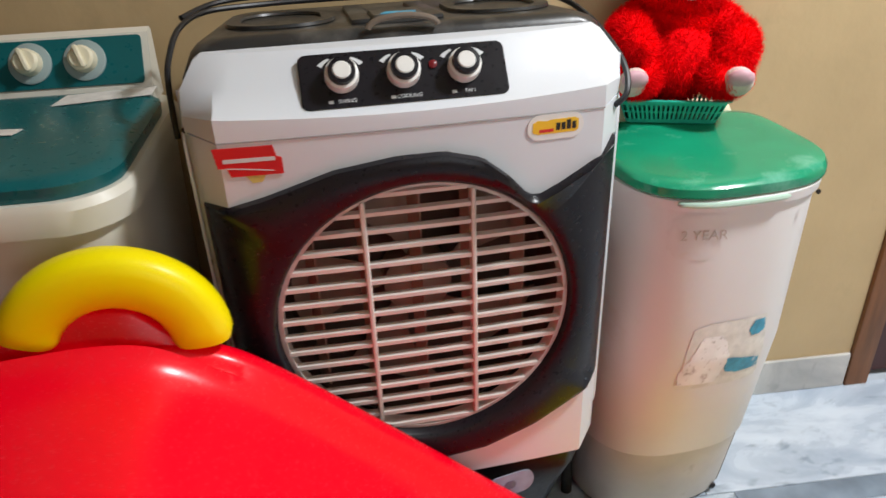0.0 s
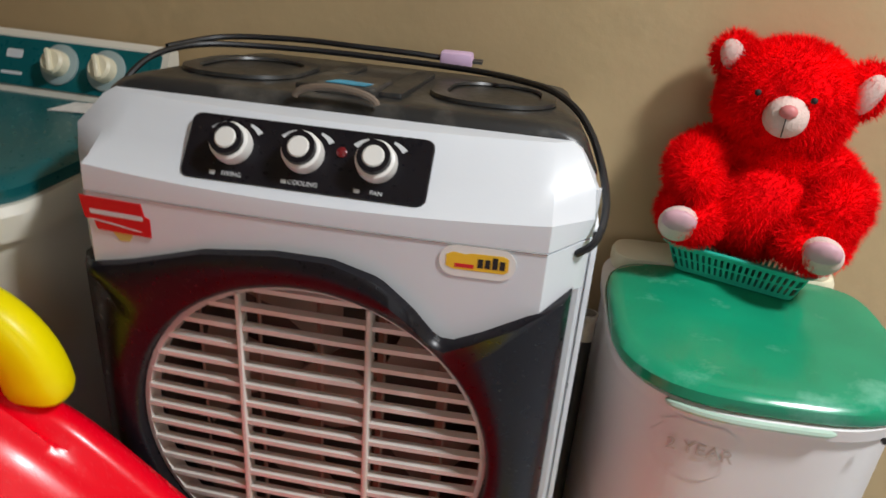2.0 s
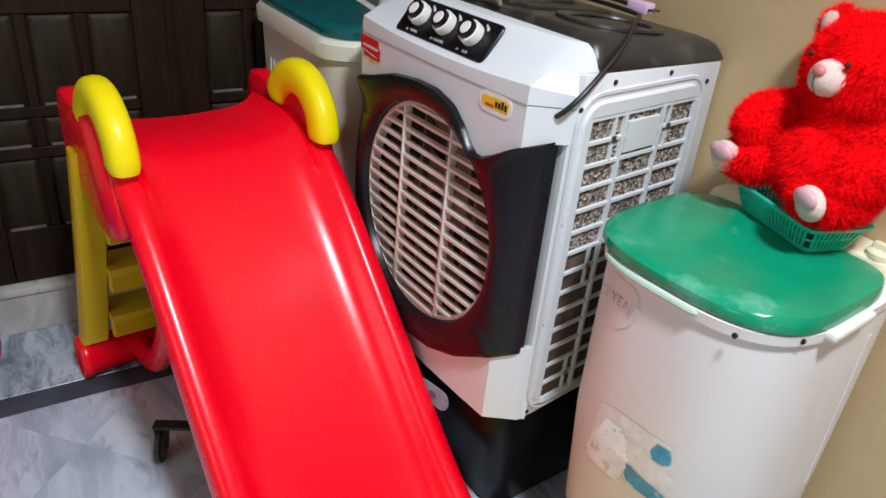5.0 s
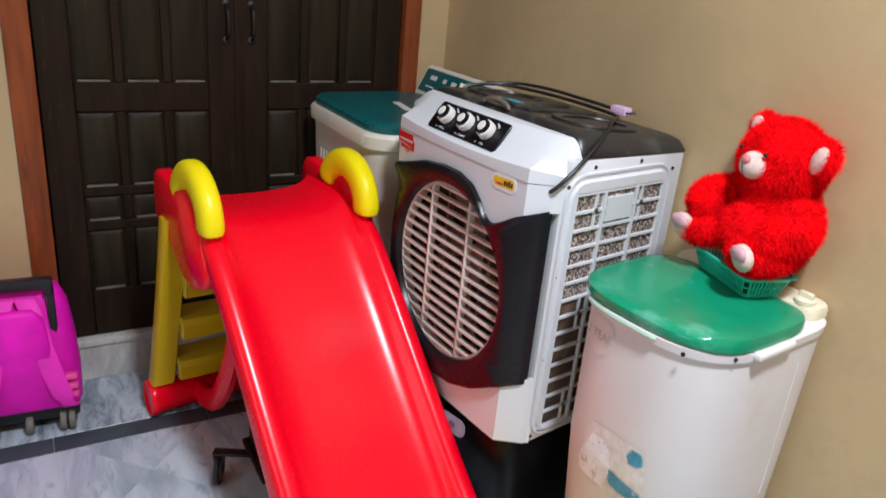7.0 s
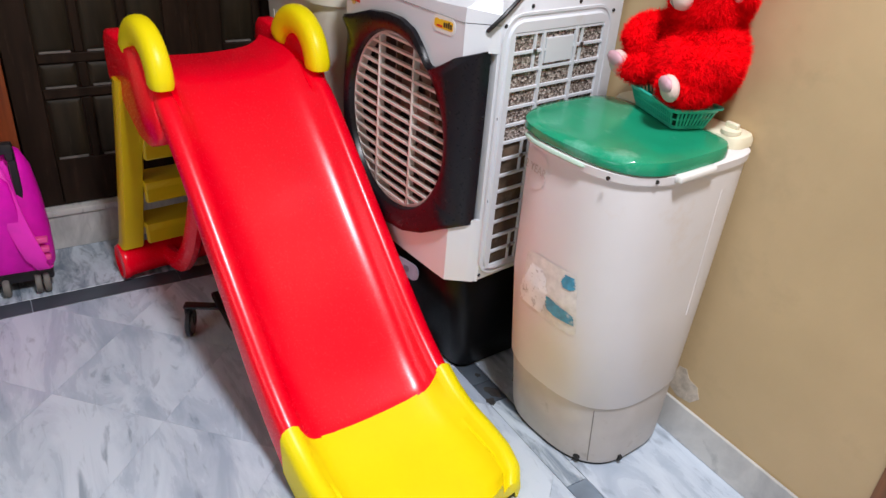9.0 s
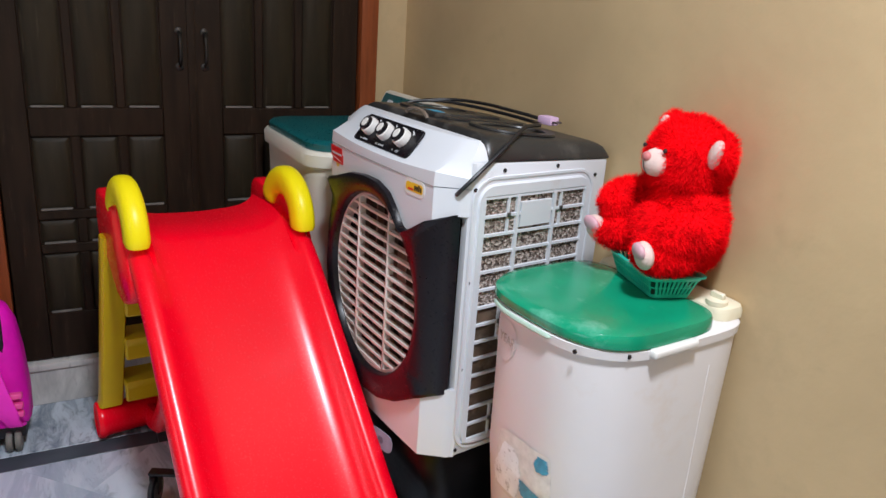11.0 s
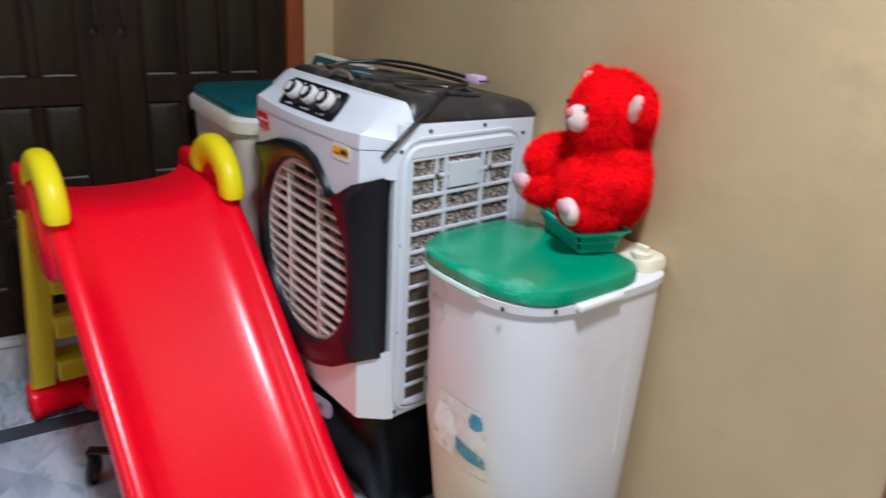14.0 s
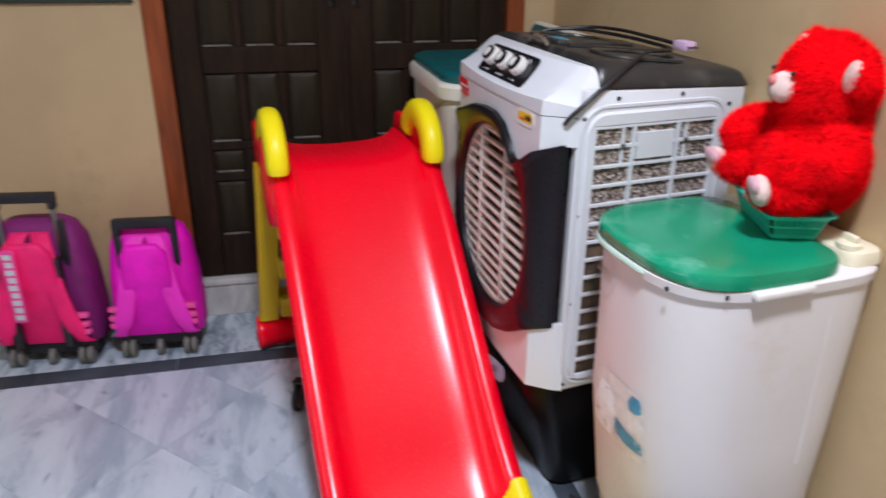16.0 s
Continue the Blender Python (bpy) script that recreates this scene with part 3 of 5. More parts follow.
for a in angles:
    R = edge_radius(a)
    c, s = math.cos(a), math.sin(a)
    for i, (r, off) in enumerate(((GR, 0.05), (GR, -0.004), (GR + 0.005, -0.009), (GR + (R - GR) * 0.35, -0.012), (R - 0.012 if R - GR > 0.03 else GR + (R - GR) * 0.6, -0.016), (R - 0.002, -0.011), (R, 0.006))):
        x = r * c
        rings[i].append(Vector((x, bow(x) + off, GZ + r * s)))
bm = B()
ring_loft(bm, rings, cap=False)
part("front_panel", bm, M_BLACK, ac, "glossy black front panel", smooth=50)
# fan chamber
bm = B()
TURN = Matrix.Translation((0, 0.0, GZ)) @ Matrix.Rotation(radians(90), 4, "X")
lathe(bm, [(GR - 0.002, -0.02), (GR - 0.002, -0.12), (0.02, -0.122), (0.0205, -0.124), (GR + 0.002, -0.124), (GR + 0.002, -0.02), (GR - 0.002, -0.02)], 48, TURN, False)
part("fan_chamber", bm, M_INNER, ac, "dusty brown fan chamber")
bm = B()
lathe(bm, [(0.052, -0.115), (0.052, -0.065), (0.04, -0.058), (0.001, -0.056)], 24, TURN)
fan = part("fan_hub", bm, M_FAN, ac)
for k in range(5):
    a0 = 2 * math.pi * k / 5 + 0.3
    rr = []
    for r in (0.05, 0.09, 0.14, 0.19):
        w = 0.28 + 0.5 * (r - 0.05) / 0.14
        rr.append([Vector((r * math.cos(a0 + q * w), -(-0.098 + 0.03 * q), GZ + r * math.sin(a0 + q * w))) for q in (0, 0.33, 0.66, 1.0)] +
                  [Vector((r * math.cos(a0 + q * w), -(-0.1 + 0.03 * q) , GZ + r * math.sin(a0 + q * w))) for q in (1.0, 0.66, 0.33, 0)])
    bm = B()
    ring_loft(bm, rr)
    part("fan_blade", bm, M_FAN, fan)
# upright swing vanes behind the grille
for k in range(5):
    x = -0.15 + 0.075 * k
    h = math.sqrt(max(0.0, 0.2 ** 2 - x * x))
    bm = B()
    box(bm, x - 0.0015, x + 0.0015, 0.016, 0.044, GZ - h, GZ + h)
    bmesh.ops.rotate(bm, verts=bm.verts, cent=(x, 0.02, GZ), matrix=Matrix.Rotation(radians(28), 3, "Z"))
    part("swing_vane", bm, M_FAN, ac)
# round grille
grille = part("grille_ring", lathe(B(), [(GR - 0.001, 0.0), (GR - 0.001, 0.020), (GR - 0.008, 0.022), (GR - 0.010, 0.0), (GR - 0.001, 0.0)], 72, Matrix.Translation((0, 0.004, GZ)) @ Matrix.Rotation(radians(90), 4, "X"), False), M_GRILLE, ac, "off-white round louvre grille")
for v in grille.data.vertices:
    v.co.y += bow(v.co.x) + 0.024
for k in range(16):
    z = GZ - GR + GR * 2 * (k + 0.62) / 16.2
    h = math.sqrt(max(0.0, (GR - 0.006) ** 2 - (z - GZ) ** 2))
    bm = B()
    ring_list = []
    m = 14
    for i in range(m + 1):
        x = -h + 2 * h * i / m
        y = bow(x)
        ring_list.append([Vector((x, y + 0.006, z - 0.0036)), Vector((x, y + 0.006, z + 0.0022)), Vector((x, y + 0.016, z + 0.0030)), Vector((x, y + 0.016, z - 0.0016))])
    ring_loft(bm, ring_list)
    part("slat", bm, M_GRILLE, grille)
for x in (-0.079, 0.068):
    h = math.sqrt((GR - 0.006) ** 2 - x * x)
    part("upright_bar", box(B(), x - 0.0036, x + 0.0036, bow(x) + 0.0042, bow(x) + 0.022, GZ - h, GZ + h, 0.002, 1), M_GRILLE, grille)

# control plate on the sloping hood
TILT = 52
CP = pose(-0.0095, 0.0015, 0.994, TILT, 0, 0)
panel = part("control_plate", plate(B(), rrect(0.256, 0.070, 0.009), 0.004, CP @ pose(0, 0, -0.001), 0.0015), M_BLACK, ac, "black control plate with white print")
for k, word in enumerate(("SWING", "COOLING", "FAN")):
    X = -0.077 + 0.0755 * k
    kb = part("knob", lathe(B(), [(0.0205, 0), (0.021, 0.004), (0.020, 0.015), (0.0175, 0.0165)], 32, CP @ pose(X, 0.003, 0.003)), M_RIM, panel, "white and chrome dial knob")
    kr = part("knob_ring", lathe(B(), [(0.0168, 0.0), (0.0166, 0.008), (0.0115, 0.0085), (0.0113, 0)], 28, CP @ pose(X, 0.003, 0.0185)), M_BLACK, panel)
    part("knob_face", lathe(B(), [(0.0112, 0), (0.0112, 0.0078), (0.0098, 0.009)], 24, CP @ pose(X, 0.003, 0.0187)), M_RIM, panel)
    words("marking", word, 0.0068, M_PRINT, panel, CP @ pose(X + 0.004, -0.0275, 0.0032))
    part("marking_bar", box(B(), -0.003, 0.003, -0.002, 0.002, 0, 0.0003), M_PRINT, panel, m=CP @ pose(X - 0.016, -0.0275, 0.0032))
    for sg in (-1, 1):
        bm = B()
        pts = [(math.cos(a) * 0.027, math.sin(a) * 0.026) for a in [radians(90 + sg * d) for d in (28, 36, 44, 52, 58)]]
        pts2 = [(math.cos(a) * (0.0290 + 0.004 * i / 4), math.sin(a) * (0.0285 + 0.004 * i / 4)) for i, a in enumerate([radians(90 + sg * d) for d in (28, 36, 44, 52, 58)])]
        plate(bm, pts + list(reversed(pts2)), 0.0003, CP @ pose(X, 0.003, 0.0031))
        part("dial_mark", bm, M_PRINT, panel)
part("indicator_light", lathe(B(), [(0.0055, 0), (0.0055, 0.002), (0.003, 0.0035)], 16, CP @ pose(0.036, 0.010, 0.003)), M_LENS, panel, "unlit dark red indicator")


def on_front(x, z, lift=0.0):
    """Pose on the bowed fascia, local z outward."""
    slope = (bow(x + 0.004) - bow(x - 0.004)) / 0.008
    return Matrix.Translation((x, bow(x) - lift, z)) @ Matrix.Rotation(math.atan(slope), 4, "Z") @ Matrix.Rotation(radians(90), 4, "X")


stk = part("red_badge", plate(B(), [(-0.036, 0.017), (0.036, 0.017), (0.039, 0.003), (0.045, 0.001), (0.045, -0.020), (-0.018, -0.020), (-0.022, -0.009), (-0.032, -0.008)], 0.0012, on_front(-0.214, 0.916, 0.0002)), M_STRED, ac, "red rectangular badge sticker")
part("badge_bar", box(B(), -0.026, 0.036, -0.0025, 0.0025, 0, 0.0004), M_PRINT, stk, m=on_front(-0.213, 0.9165, 0.0014))
bm = B()
plate(bm, [(-0.024, -0.008), (0.0, -0.010), (0.034, -0.0145), (0.034, -0.0155), (0.0, -0.0115), (-0.024, -0.009)], 0.0004, on_front(-0.214, 0.916, 0.0014))
part("badge_swoosh", bm, M_PRINT, stk)
yst = part("oval_badge", plate(B(), rrect(0.076, 0.034, 0.0165), 0.0010, on_front(0.176, 0.9215, 0.0002)), M_RIM, ac, "white oval badge with yellow sign")
part("badge_sign", plate(B(), [(-0.031, 0.006), (-0.024, 0.0095), (-0.012, 0.008), (-0.006, 0.0095), (0.026, 0.010), (0.031, 0.007), (0.031, -0.006), (0.027, -0.009), (-0.024, -0.009), (-0.031, -0.006)], 0.0004, on_front(0.176, 0.9215, 0.0012)), M_STYEL, yst)
for k in range(4):
    part("badge_bar", box(B(), 0.0, 0.0055, -0.005 + 0.0, 0.0045 + (0.003 if k == 2 else 0), 0, 0.0003), M_DARK, yst, m=on_front(0.176, 0.9215, 0.0016) @ pose(0.0005 + 0.0072 * k, 0, 0))
part("badge_bar", box(B(), -0.022, -0.003, -0.0065, -0.0025, 0, 0.0003), M_STRED, yst, m=on_front(0.176, 0.9215, 0.0016))
part("sticker_rest", plate(B(), [(-0.012, 0.004), (0.014, 0.004), (0.008, -0.006), (-0.004, -0.007)], 0.0004, on_front(-0.204, 0.893, 0.0002)), mat("old_glue", (0.62, 0.50, 0.14), 0.7), ac)

# black top lid with moulded basins
def lid_ring(z, half, y0, y1, r=0.03):
    pts = []
    for x, y in rrect(2 * half, y1 - y0, r, 5):
        back = (y + (y1 - y0) / 2) / (y1 - y0)
        yy = y + (y0 + y1) / 2 + 0.012 * (x / half) ** 2 * (1 - back)
        drop = (0.036 + max(0.0, z - 0.995) * 1.15) * (yy - 0.06)
        pts.append(Vector((math.copysign(abs(x) - narrowing(yy) * abs(x) / half, x), yy, z - drop)))
    return pts


bm = B()
ring_loft(bm, [lid_ring(0.9905, 0.2865, 0.052, 0.419, 0.014), lid_ring(0.994, 0.2865, 0.052, 0.419, 0.014), lid_ring(1.024, 0.2735, 0.056, 0.414, 0.022), lid_ring(1.033, 0.266, 0.060, 0.406, 0.028), lid_ring(1.039, 0.250, 0.066, 0.392, 0.03), lid_ring(1.041, 0.236, 0.072, 0.380, 0.03)])
cap = part("top_lid", bm, M_CAP, ac, "dusty black top lid with moulded basins")
LIDT = Matrix.Translation((0, 0.07, 1.0405)) @ Matrix.Rotation(-0.092, 4, "X") @ Matrix.Translation((0, -0.07, -1.0535))
for x in (-0.155, 0.155):
    for w, h, z in ((0.15, 0.19, 0.0),):
        bm = B()
        o, i = rrect(w, h, w * 0.45, 8), rrect(w - 0.040, h - 0.040, w * 0.36, 8)
        q = LIDT @ Matrix.Translation((x, 0.215, 1.0545))
        ring_loft(bm, [[q @ Vector((*p, 0)) for p in o], [q @ Vector((p[0] * 0.985, p[1] * 0.985, 0.0042)) for p in o], [q @ Vector((p[0] * 1.02, p[1] * 1.02, 0.0042)) for p in i], [q @ Vector((*p, 0.001)) for p in i]], cap=False)
        part("moulded_rim", bm, M_CAP, cap)
for x in (-0.048, 0.048):
    part("moulded_bar", box(B(), x - 0.014, x + 0.014, 0.11, 0.32, 1.050, 1.060, 0.004, 2), M_CAP, cap, m=LIDT)
part("fill_flap", plate(B(), rrect(0.07, 0.09, 0.008), 0.010, LIDT @ pose(0.0, 0.14, 1.054), 0.003), M_CAP, cap)
part("paper_label", plate(B(), [(-0.024, -0.010), (0.022, -0.012), (0.026, 0.010), (0.004, 0.012), (0.0, 0.016), (-0.016, 0.014), (-0.02, 0.006)], 0.0008, LIDT @ pose(0.0, 0.112, 1.0645)), M_STBLUE, cap, "torn blue and white paper label")
bm = B()
tube(bm, [Vector((0.045 * math.cos(a), 0.066 - 0.0 * a, 1.039 + 0.014 * math.sin(a))) for a in [math.pi * k / 14 for k in range(15)]], 0.004, 8)
part("lid_handle", bm, mat("dusty_handle", (0.16, 0.12, 0.09), 0.6), cap, "dusty brown lid handle")

# side lattice over the cooling pad, both sides
def side(sign):
    """y, z on the side face; lift outward."""
    def at(y, z, lift):
        return Vector((sign * (0.2875 + lift - narrowing(y)), y, z))
    holder = part("side_frame", side_rim(at), M_WHITE, ac, "white side lattice frame")
    part("cooling_pad", slab(at, 0.060, 0.345, 0.690, 0.922, 0.0008, 0.0016), M_PAD, holder, "speckled honeycomb cooling pad")
    part("lower_pad", slab(at, 0.060, 0.345, 0.378, 0.690, 0.0008, 0.0014), M_PAD2, holder, "wet brown lower pad")
    for k in range(15):
        z = 0.381 + (0.920 - 0.381) * k / 14
        part("cross_bar", slab(at, 0.058, 0.347, z - 0.0034, z + 0.0034, 0.001, 0.0068), M_WHITE, holder)
    for y, w in ((0.060, 0.005), (0.150, 0.0042), (0.252, 0.0042), (0.345, 0.005)):
        part("upright_bar", slab(at, y - w, y + w, 0.378, 0.924, 0.001, 0.0082), M_WHITE, holder)
    for y, z0, z1 in ((0.126, 0.843, 0.92), (0.126, 0.381, 0.46), (0.126, 0.612, 0.69), (0.272, 0.843, 0.92), (0.272, 0.381, 0.46), (0.272, 0.612, 0.69)):
        part("short_bar", slab(at, y - 0.003, y + 0.003, z0, z1, 0.001, 0.0066), M_WHITE, holder)
        part("screw", slab(at, y - 0.005, y + 0.005, (z0 + z1) / 2 - 0.005, (z0 + z1) / 2 + 0.005, 0.0066, 0.0092), M_STEEL, holder)
    part("name_window", slab(at, 0.158, 0.244, 0.852, 0.905, 0.001, 0.0074), M_WHITE, holder)
    for y, z in ((0.040, 0.938), (0.040, 0.747), (0.040, 0.555), (0.042, 0.362), (0.110, 0.972), (0.255, 0.972), (0.372, 0.945)):
        bm = B()
        lathe(bm, [(0.0042, 0.0), (0.0042, 0.0018), (0.002, 0.003)], 10, Matrix.Translation(at(y, z, 0.0)) @ Matrix.Rotation(radians(90 * sign), 4, "Y"))
        part("screw", bm, M_DARK, holder)


def slab(at, y0, y1, z0, z1, l0, l1):
    bm = B()
    ring_loft(bm, [[at(y0, z0, l0), at(y1, z0, l0), at(y1, z1, l0), at(y0, z1, l0)], [at(y0 + 0.0008, z0 + 0.0008, l1), at(y1 - 0.0008, z0 + 0.0008, l1), at(y1 - 0.0008, z1 - 0.0008, l1), at(y0 + 0.0008, z1 - 0.0008, l1)]])
    return bm


def side_rim(at):
    bm = B()
    def loop(y0, y1, z0, z1, r, lift):
        return [at((y0 + y1) / 2 + p[0], (z0 + z1) / 2 + p[1], lift) for p in rrect(y1 - y0, z1 - z0, r, 5)]
    ring_loft(bm, [loop(0.034, 0.371, 0.357, 0.962, 0.05, 0.0), loop(0.035, 0.370, 0.358, 0.961, 0.05, 0.004), loop(0.040, 0.365, 0.363, 0.956, 0.045, 0.004), loop(0.042, 0.363, 0.365, 0.954, 0.044, 0.0015),
                   loop(0.047, 0.358, 0.370, 0.948, 0.04, 0.0015), loop(0.049, 0.356, 0.372, 0.944, 0.035, 0.008), loop(0.056, 0.349, 0.379, 0.924, 0.006, 0.0078), loop(0.058, 0.347, 0.381, 0.922, 0.005, 0.0005)], cap=False)
    return bm


for s in (1, -1):
    side(s)

# water tank below
bm = B()
def tank_ring(z, half, y0, y1, bulge):
    pts = []
    for x, y in rrect(2 * half, y1 - y0, 0.04, 6):
        yy = y + (y0 + y1) / 2
        if y < 0:
            yy -= bulge * max(0.0, 1 - (x / half) ** 2)
        pts.append(Vector((x, yy, z)))
    return pts
ring_loft(bm, [tank_ring(0.0, 0.195, 0.085, 0.36, 0.0), tank_ring(0.012, 0.205, 0.075, 0.365, 0.0), tank_ring(0.10, 0.225, 0.060, 0.368, 0.01), tank_ring(0.22, 0.25, 0.030, 0.372, 0.03), tank_ring(0.30, 0.262, 0.000, 0.390, 0.052), tank_ring(0.343, 0.264, -0.002, 0.392, 0.054)])
tank = part("water_tank", bm, M_TANK, ac, "black tapered water tank")
part("tank_label", plate(B(), rrect(0.085, 0.044, 0.02), 0.0015, pose(0.118, -0.0485, 0.316, 86, 0, 10)), M_LABELB, tank, "blue-grey oval label")
part("label_mark", plate(B(), rrect(0.02, 0.016, 0.007), 0.0006, pose(0.118, -0.0503, 0.316, 86, 0, 10)), M_LABELD, tank)

# cooler's mains lead lying over the top, plug at the back
cord = thing("power_cord", pose(0, 0, -0.005), "black mains cord with lilac plug on the cooler lid", "cord")
bm = B()
tube(bm, smoothed([(0.358, 0.008, 0.932), (0.374, 0.008, 0.946), (0.382, 0.024, 0.965), (0.382, 0.050, 0.986), (0.374, 0.088, 1.009), (0.363, 0.121, 1.027), (0.346, 0.155, 1.042), (0.319, 0.195, 1.050), (0.285, 0.245, 1.047), (0.235, 0.310, 1.039), (0.17, 0.350, 1.034), (0.09, 0.366, 1.033), (0.0, 0.368, 1.034), (-0.09, 0.352, 1.036), (-0.165, 0.31, 1.039), (-0.198, 0.24, 1.034), (-0.213, 0.19, 1.010), (-0.220, 0.165, 0.975), (-0.222, 0.158, 0.90)], 8), 0.0042, 8)
part("lead", bm, M_CORD, cord)
bm = B()
tube(bm, smoothed([(-0.20, 0.28, 1.038), (-0.15, 0.35, 1.044), (-0.05, 0.373, 1.046), (0.05, 0.37, 1.045), (0.12, 0.372, 1.043), (0.163, 0.376, 1.040)], 8), 0.0042, 8)
part("lead", bm, M_CORD, cord)
part("plug", box(B(), 0.160, 0.206, 0.366, 0.394, 1.030, 1.050, 0.005, 2), M_LILAC, cord, "lilac plastic plug")
for dy in (-0.007, 0.007):
    part("pin", box(B(), 0.206, 0.220, 0.378 + dy, 0.382 + dy, 1.037, 1.041), M_STEEL, cord)

# ---- washing machine in the corner ----
wm = thing("washing_machine", pose(-0.512, 0.243, 0, 0, 0, -5), "cream top-load washing machine with teal lid and console", "washing machine")
def wm_ring(z, g, r=0.085):
    return [Vector((x, y, z)) for x, y in rrect(0.50 + 2 * g, 0.45 + 2 * g, r, 8)]
bm = B()
ring_loft(bm, [wm_ring(0.0, -0.04), wm_ring(0.03, -0.036), wm_ring(0.06, -0.03), wm_ring(0.842, -0.004)])
part("body", bm, M_WM, wm, "cream ribbed plastic body")
for k in range(12):
    for (x0, y0, ax) in ((-0.13 + 0.022 * k, -0.2205, "x"),):
        part("rib", box(B(), x0 - 0.004, x0 + 0.004, y0 - 0.0012 + 0.0015, y0 + 0.004, 0.10, 0.76, 0.001, 1), M_WM, wm)
bm = B()
ring_loft(bm, [wm_ring(0.837, -0.004), wm_ring(0.842, 0.006), wm_ring(0.874, 0.008), wm_ring(0.884, 0.002)])
part("rim", bm, M_WM, wm, "cream top rim")
bm = B()
ring_loft(bm, [[Vector((p.x, p.y * 0.86 - 0.030, p.z)) for p in r] for r in (wm_ring(0.8845, -0.006, 0.085), wm_ring(0.902, -0.004, 0.085), wm_ring(0.910, -0.014, 0.08), wm_ring(0.912, -0.03, 0.07))])
lid = part("lid", bm, M_TEAL, wm, "dark teal plastic lid")
bm = B()
ring_loft(bm, [[Vector((x, y, z)) for y, z in ((0.155, 0.885), (0.222, 0.885), (0.228, 0.988), (0.220, 0.995), (0.204, 0.990), (0.163, 0.913))] for x in (-0.246, 0.222)])
con = part("console", bm, M_WM, wm, "sloped cream console")
SL = math.degrees(math.atan2(0.990 - 0.913, 0.204 - 0.163))
CQ = pose(-0.012, 0.1835, 0.9515, SL, 0, 0)
fas = part("console_face", plate(B(), rrect(0.446, 0.078, 0.006), 0.003, CQ), M_TEAL, con, "teal console face")
for X in (0.050, 0.134):
    part("dial", lathe(B(), [(0.033, 0), (0.033, 0.003), (0.029, 0.005)], 28, CQ @ pose(X, 0.002, 0.003)), mat("dial_ring", (0.30, 0.38, 0.38), 0.35), fas, "grey dial ring")
    part("dial_knob", lathe(B(), [(0.021, 0), (0.020, 0.016), (0.016, 0.02)], 24, CQ @ pose(X, 0.002, 0.008)), M_CREAM, fas, "cream dial knob")
    part("dial_grip", box(B(), -0.004, 0.004, -0.019, 0.019, 0, 0.009, 0.002, 1), M_CREAM, fas, m=CQ @ pose(X, 0.002, 0.026, 0, 0, 20))
for X, w in ((-0.035, 0.03), (-0.09, 0.02), (-0.16, 0.04)):
    part("print_mark", plate(B(), rrect(w, 0.014, 0.003), 0.0004, CQ @ pose(X, 0.012, 0.0032)), M_PRINT, fas)
    part("print_mark", plate(B(), rrect(w * 1.3, 0.005, 0.001), 0.0004, CQ @ pose(X, -0.02, 0.0032)), M_PRINT, fas)
pp = new("paper_sheet", finish(plate(B(), [(-0.075, -0.022), (0.07, -0.03), (0.08, 0.016), (-0.055, 0.026)], 0.001), "paper_sheet"))
pp.data.materials.append(M_STPALE)
pp.matrix_world = pose(-0.345, 0.345, 0.9135, 0, 0, 8)
tagged(pp, "crumpled white paper slip on the teal washer lid", "paper")
p2 = new("paper_slip", finish(plate(B(), [(-0.065, -0.010), (0.06, -0.014), (0.065, 0.010), (-0.06, 0.013)], 0.001), "paper_slip"))
p2.data.materials.append(M_STPALE)
p2.matrix_world = pose(-0.495, 0.215, 0.9135, 0, 0, -12)
tagged(p2, "narrow white paper slip on the teal washer lid", "paper")

# ---- toddler slide ----
SY = -0.262
sl = thing("toddler_slide", pose(0, SY, 0), "red and yellow plastic toddler slide with ladder", "slide")


def chute_ring(x, zt, zb, hw, drop=0.07):
    h = [(-hw - 0.024, zt - drop), (-hw - 0.028, zt - 0.028), (-hw - 0.023, zt - 0.010), (-hw - 0.011, zt - 0.002), (-hw + 0.002, zt), (-hw + 0.014, zt - 0.006), (-hw + 0.022, zt - 0.02),
         (-hw + 0.029, zb + 0.036), (-hw + 0.038, zb + 0.024), (-hw + 0.050, zb + 0.015), (-hw + 0.068, zb + 0.008), (-hw + 0.10, zb + 0.003), (-hw + 0.15, zb), (0, zb - 0.001)]
    top = h + [(-y, z) for y, z in reversed(h[:-1])]
    under = [(hw + 0.018, zt - drop), (hw + 0.012, zb - 0.012), (hw - 0.06, zb - 0.022), (0, zb - 0.024), (-hw + 0.06, zb - 0.022), (-hw - 0.012, zb - 0.012), (-hw - 0.018, zt - drop)]
    return [Vector((x, y, z)) for y, z in top + under]


def stations(rows, n=6):
    return smoothed([Vector(r) for r in rows], n)


def chute(rows, lo=0.0):
    a = [(r[0], r[1], r[2]) for r in rows]
    s = stations(a, 6)
    w = np.interp([p.x for p in s], [r[0] for r in rows], [r[3] for r in rows])
    bm = B()
    ring_loft(bm, [chute_ring(p.x, p.y, p.z, float(h), min(0.07 + max(0.0, min(0.05, (p.x + 0.1) * 0.14)), p.y - lo)) for p, h in zip(s, w)])
    return bm


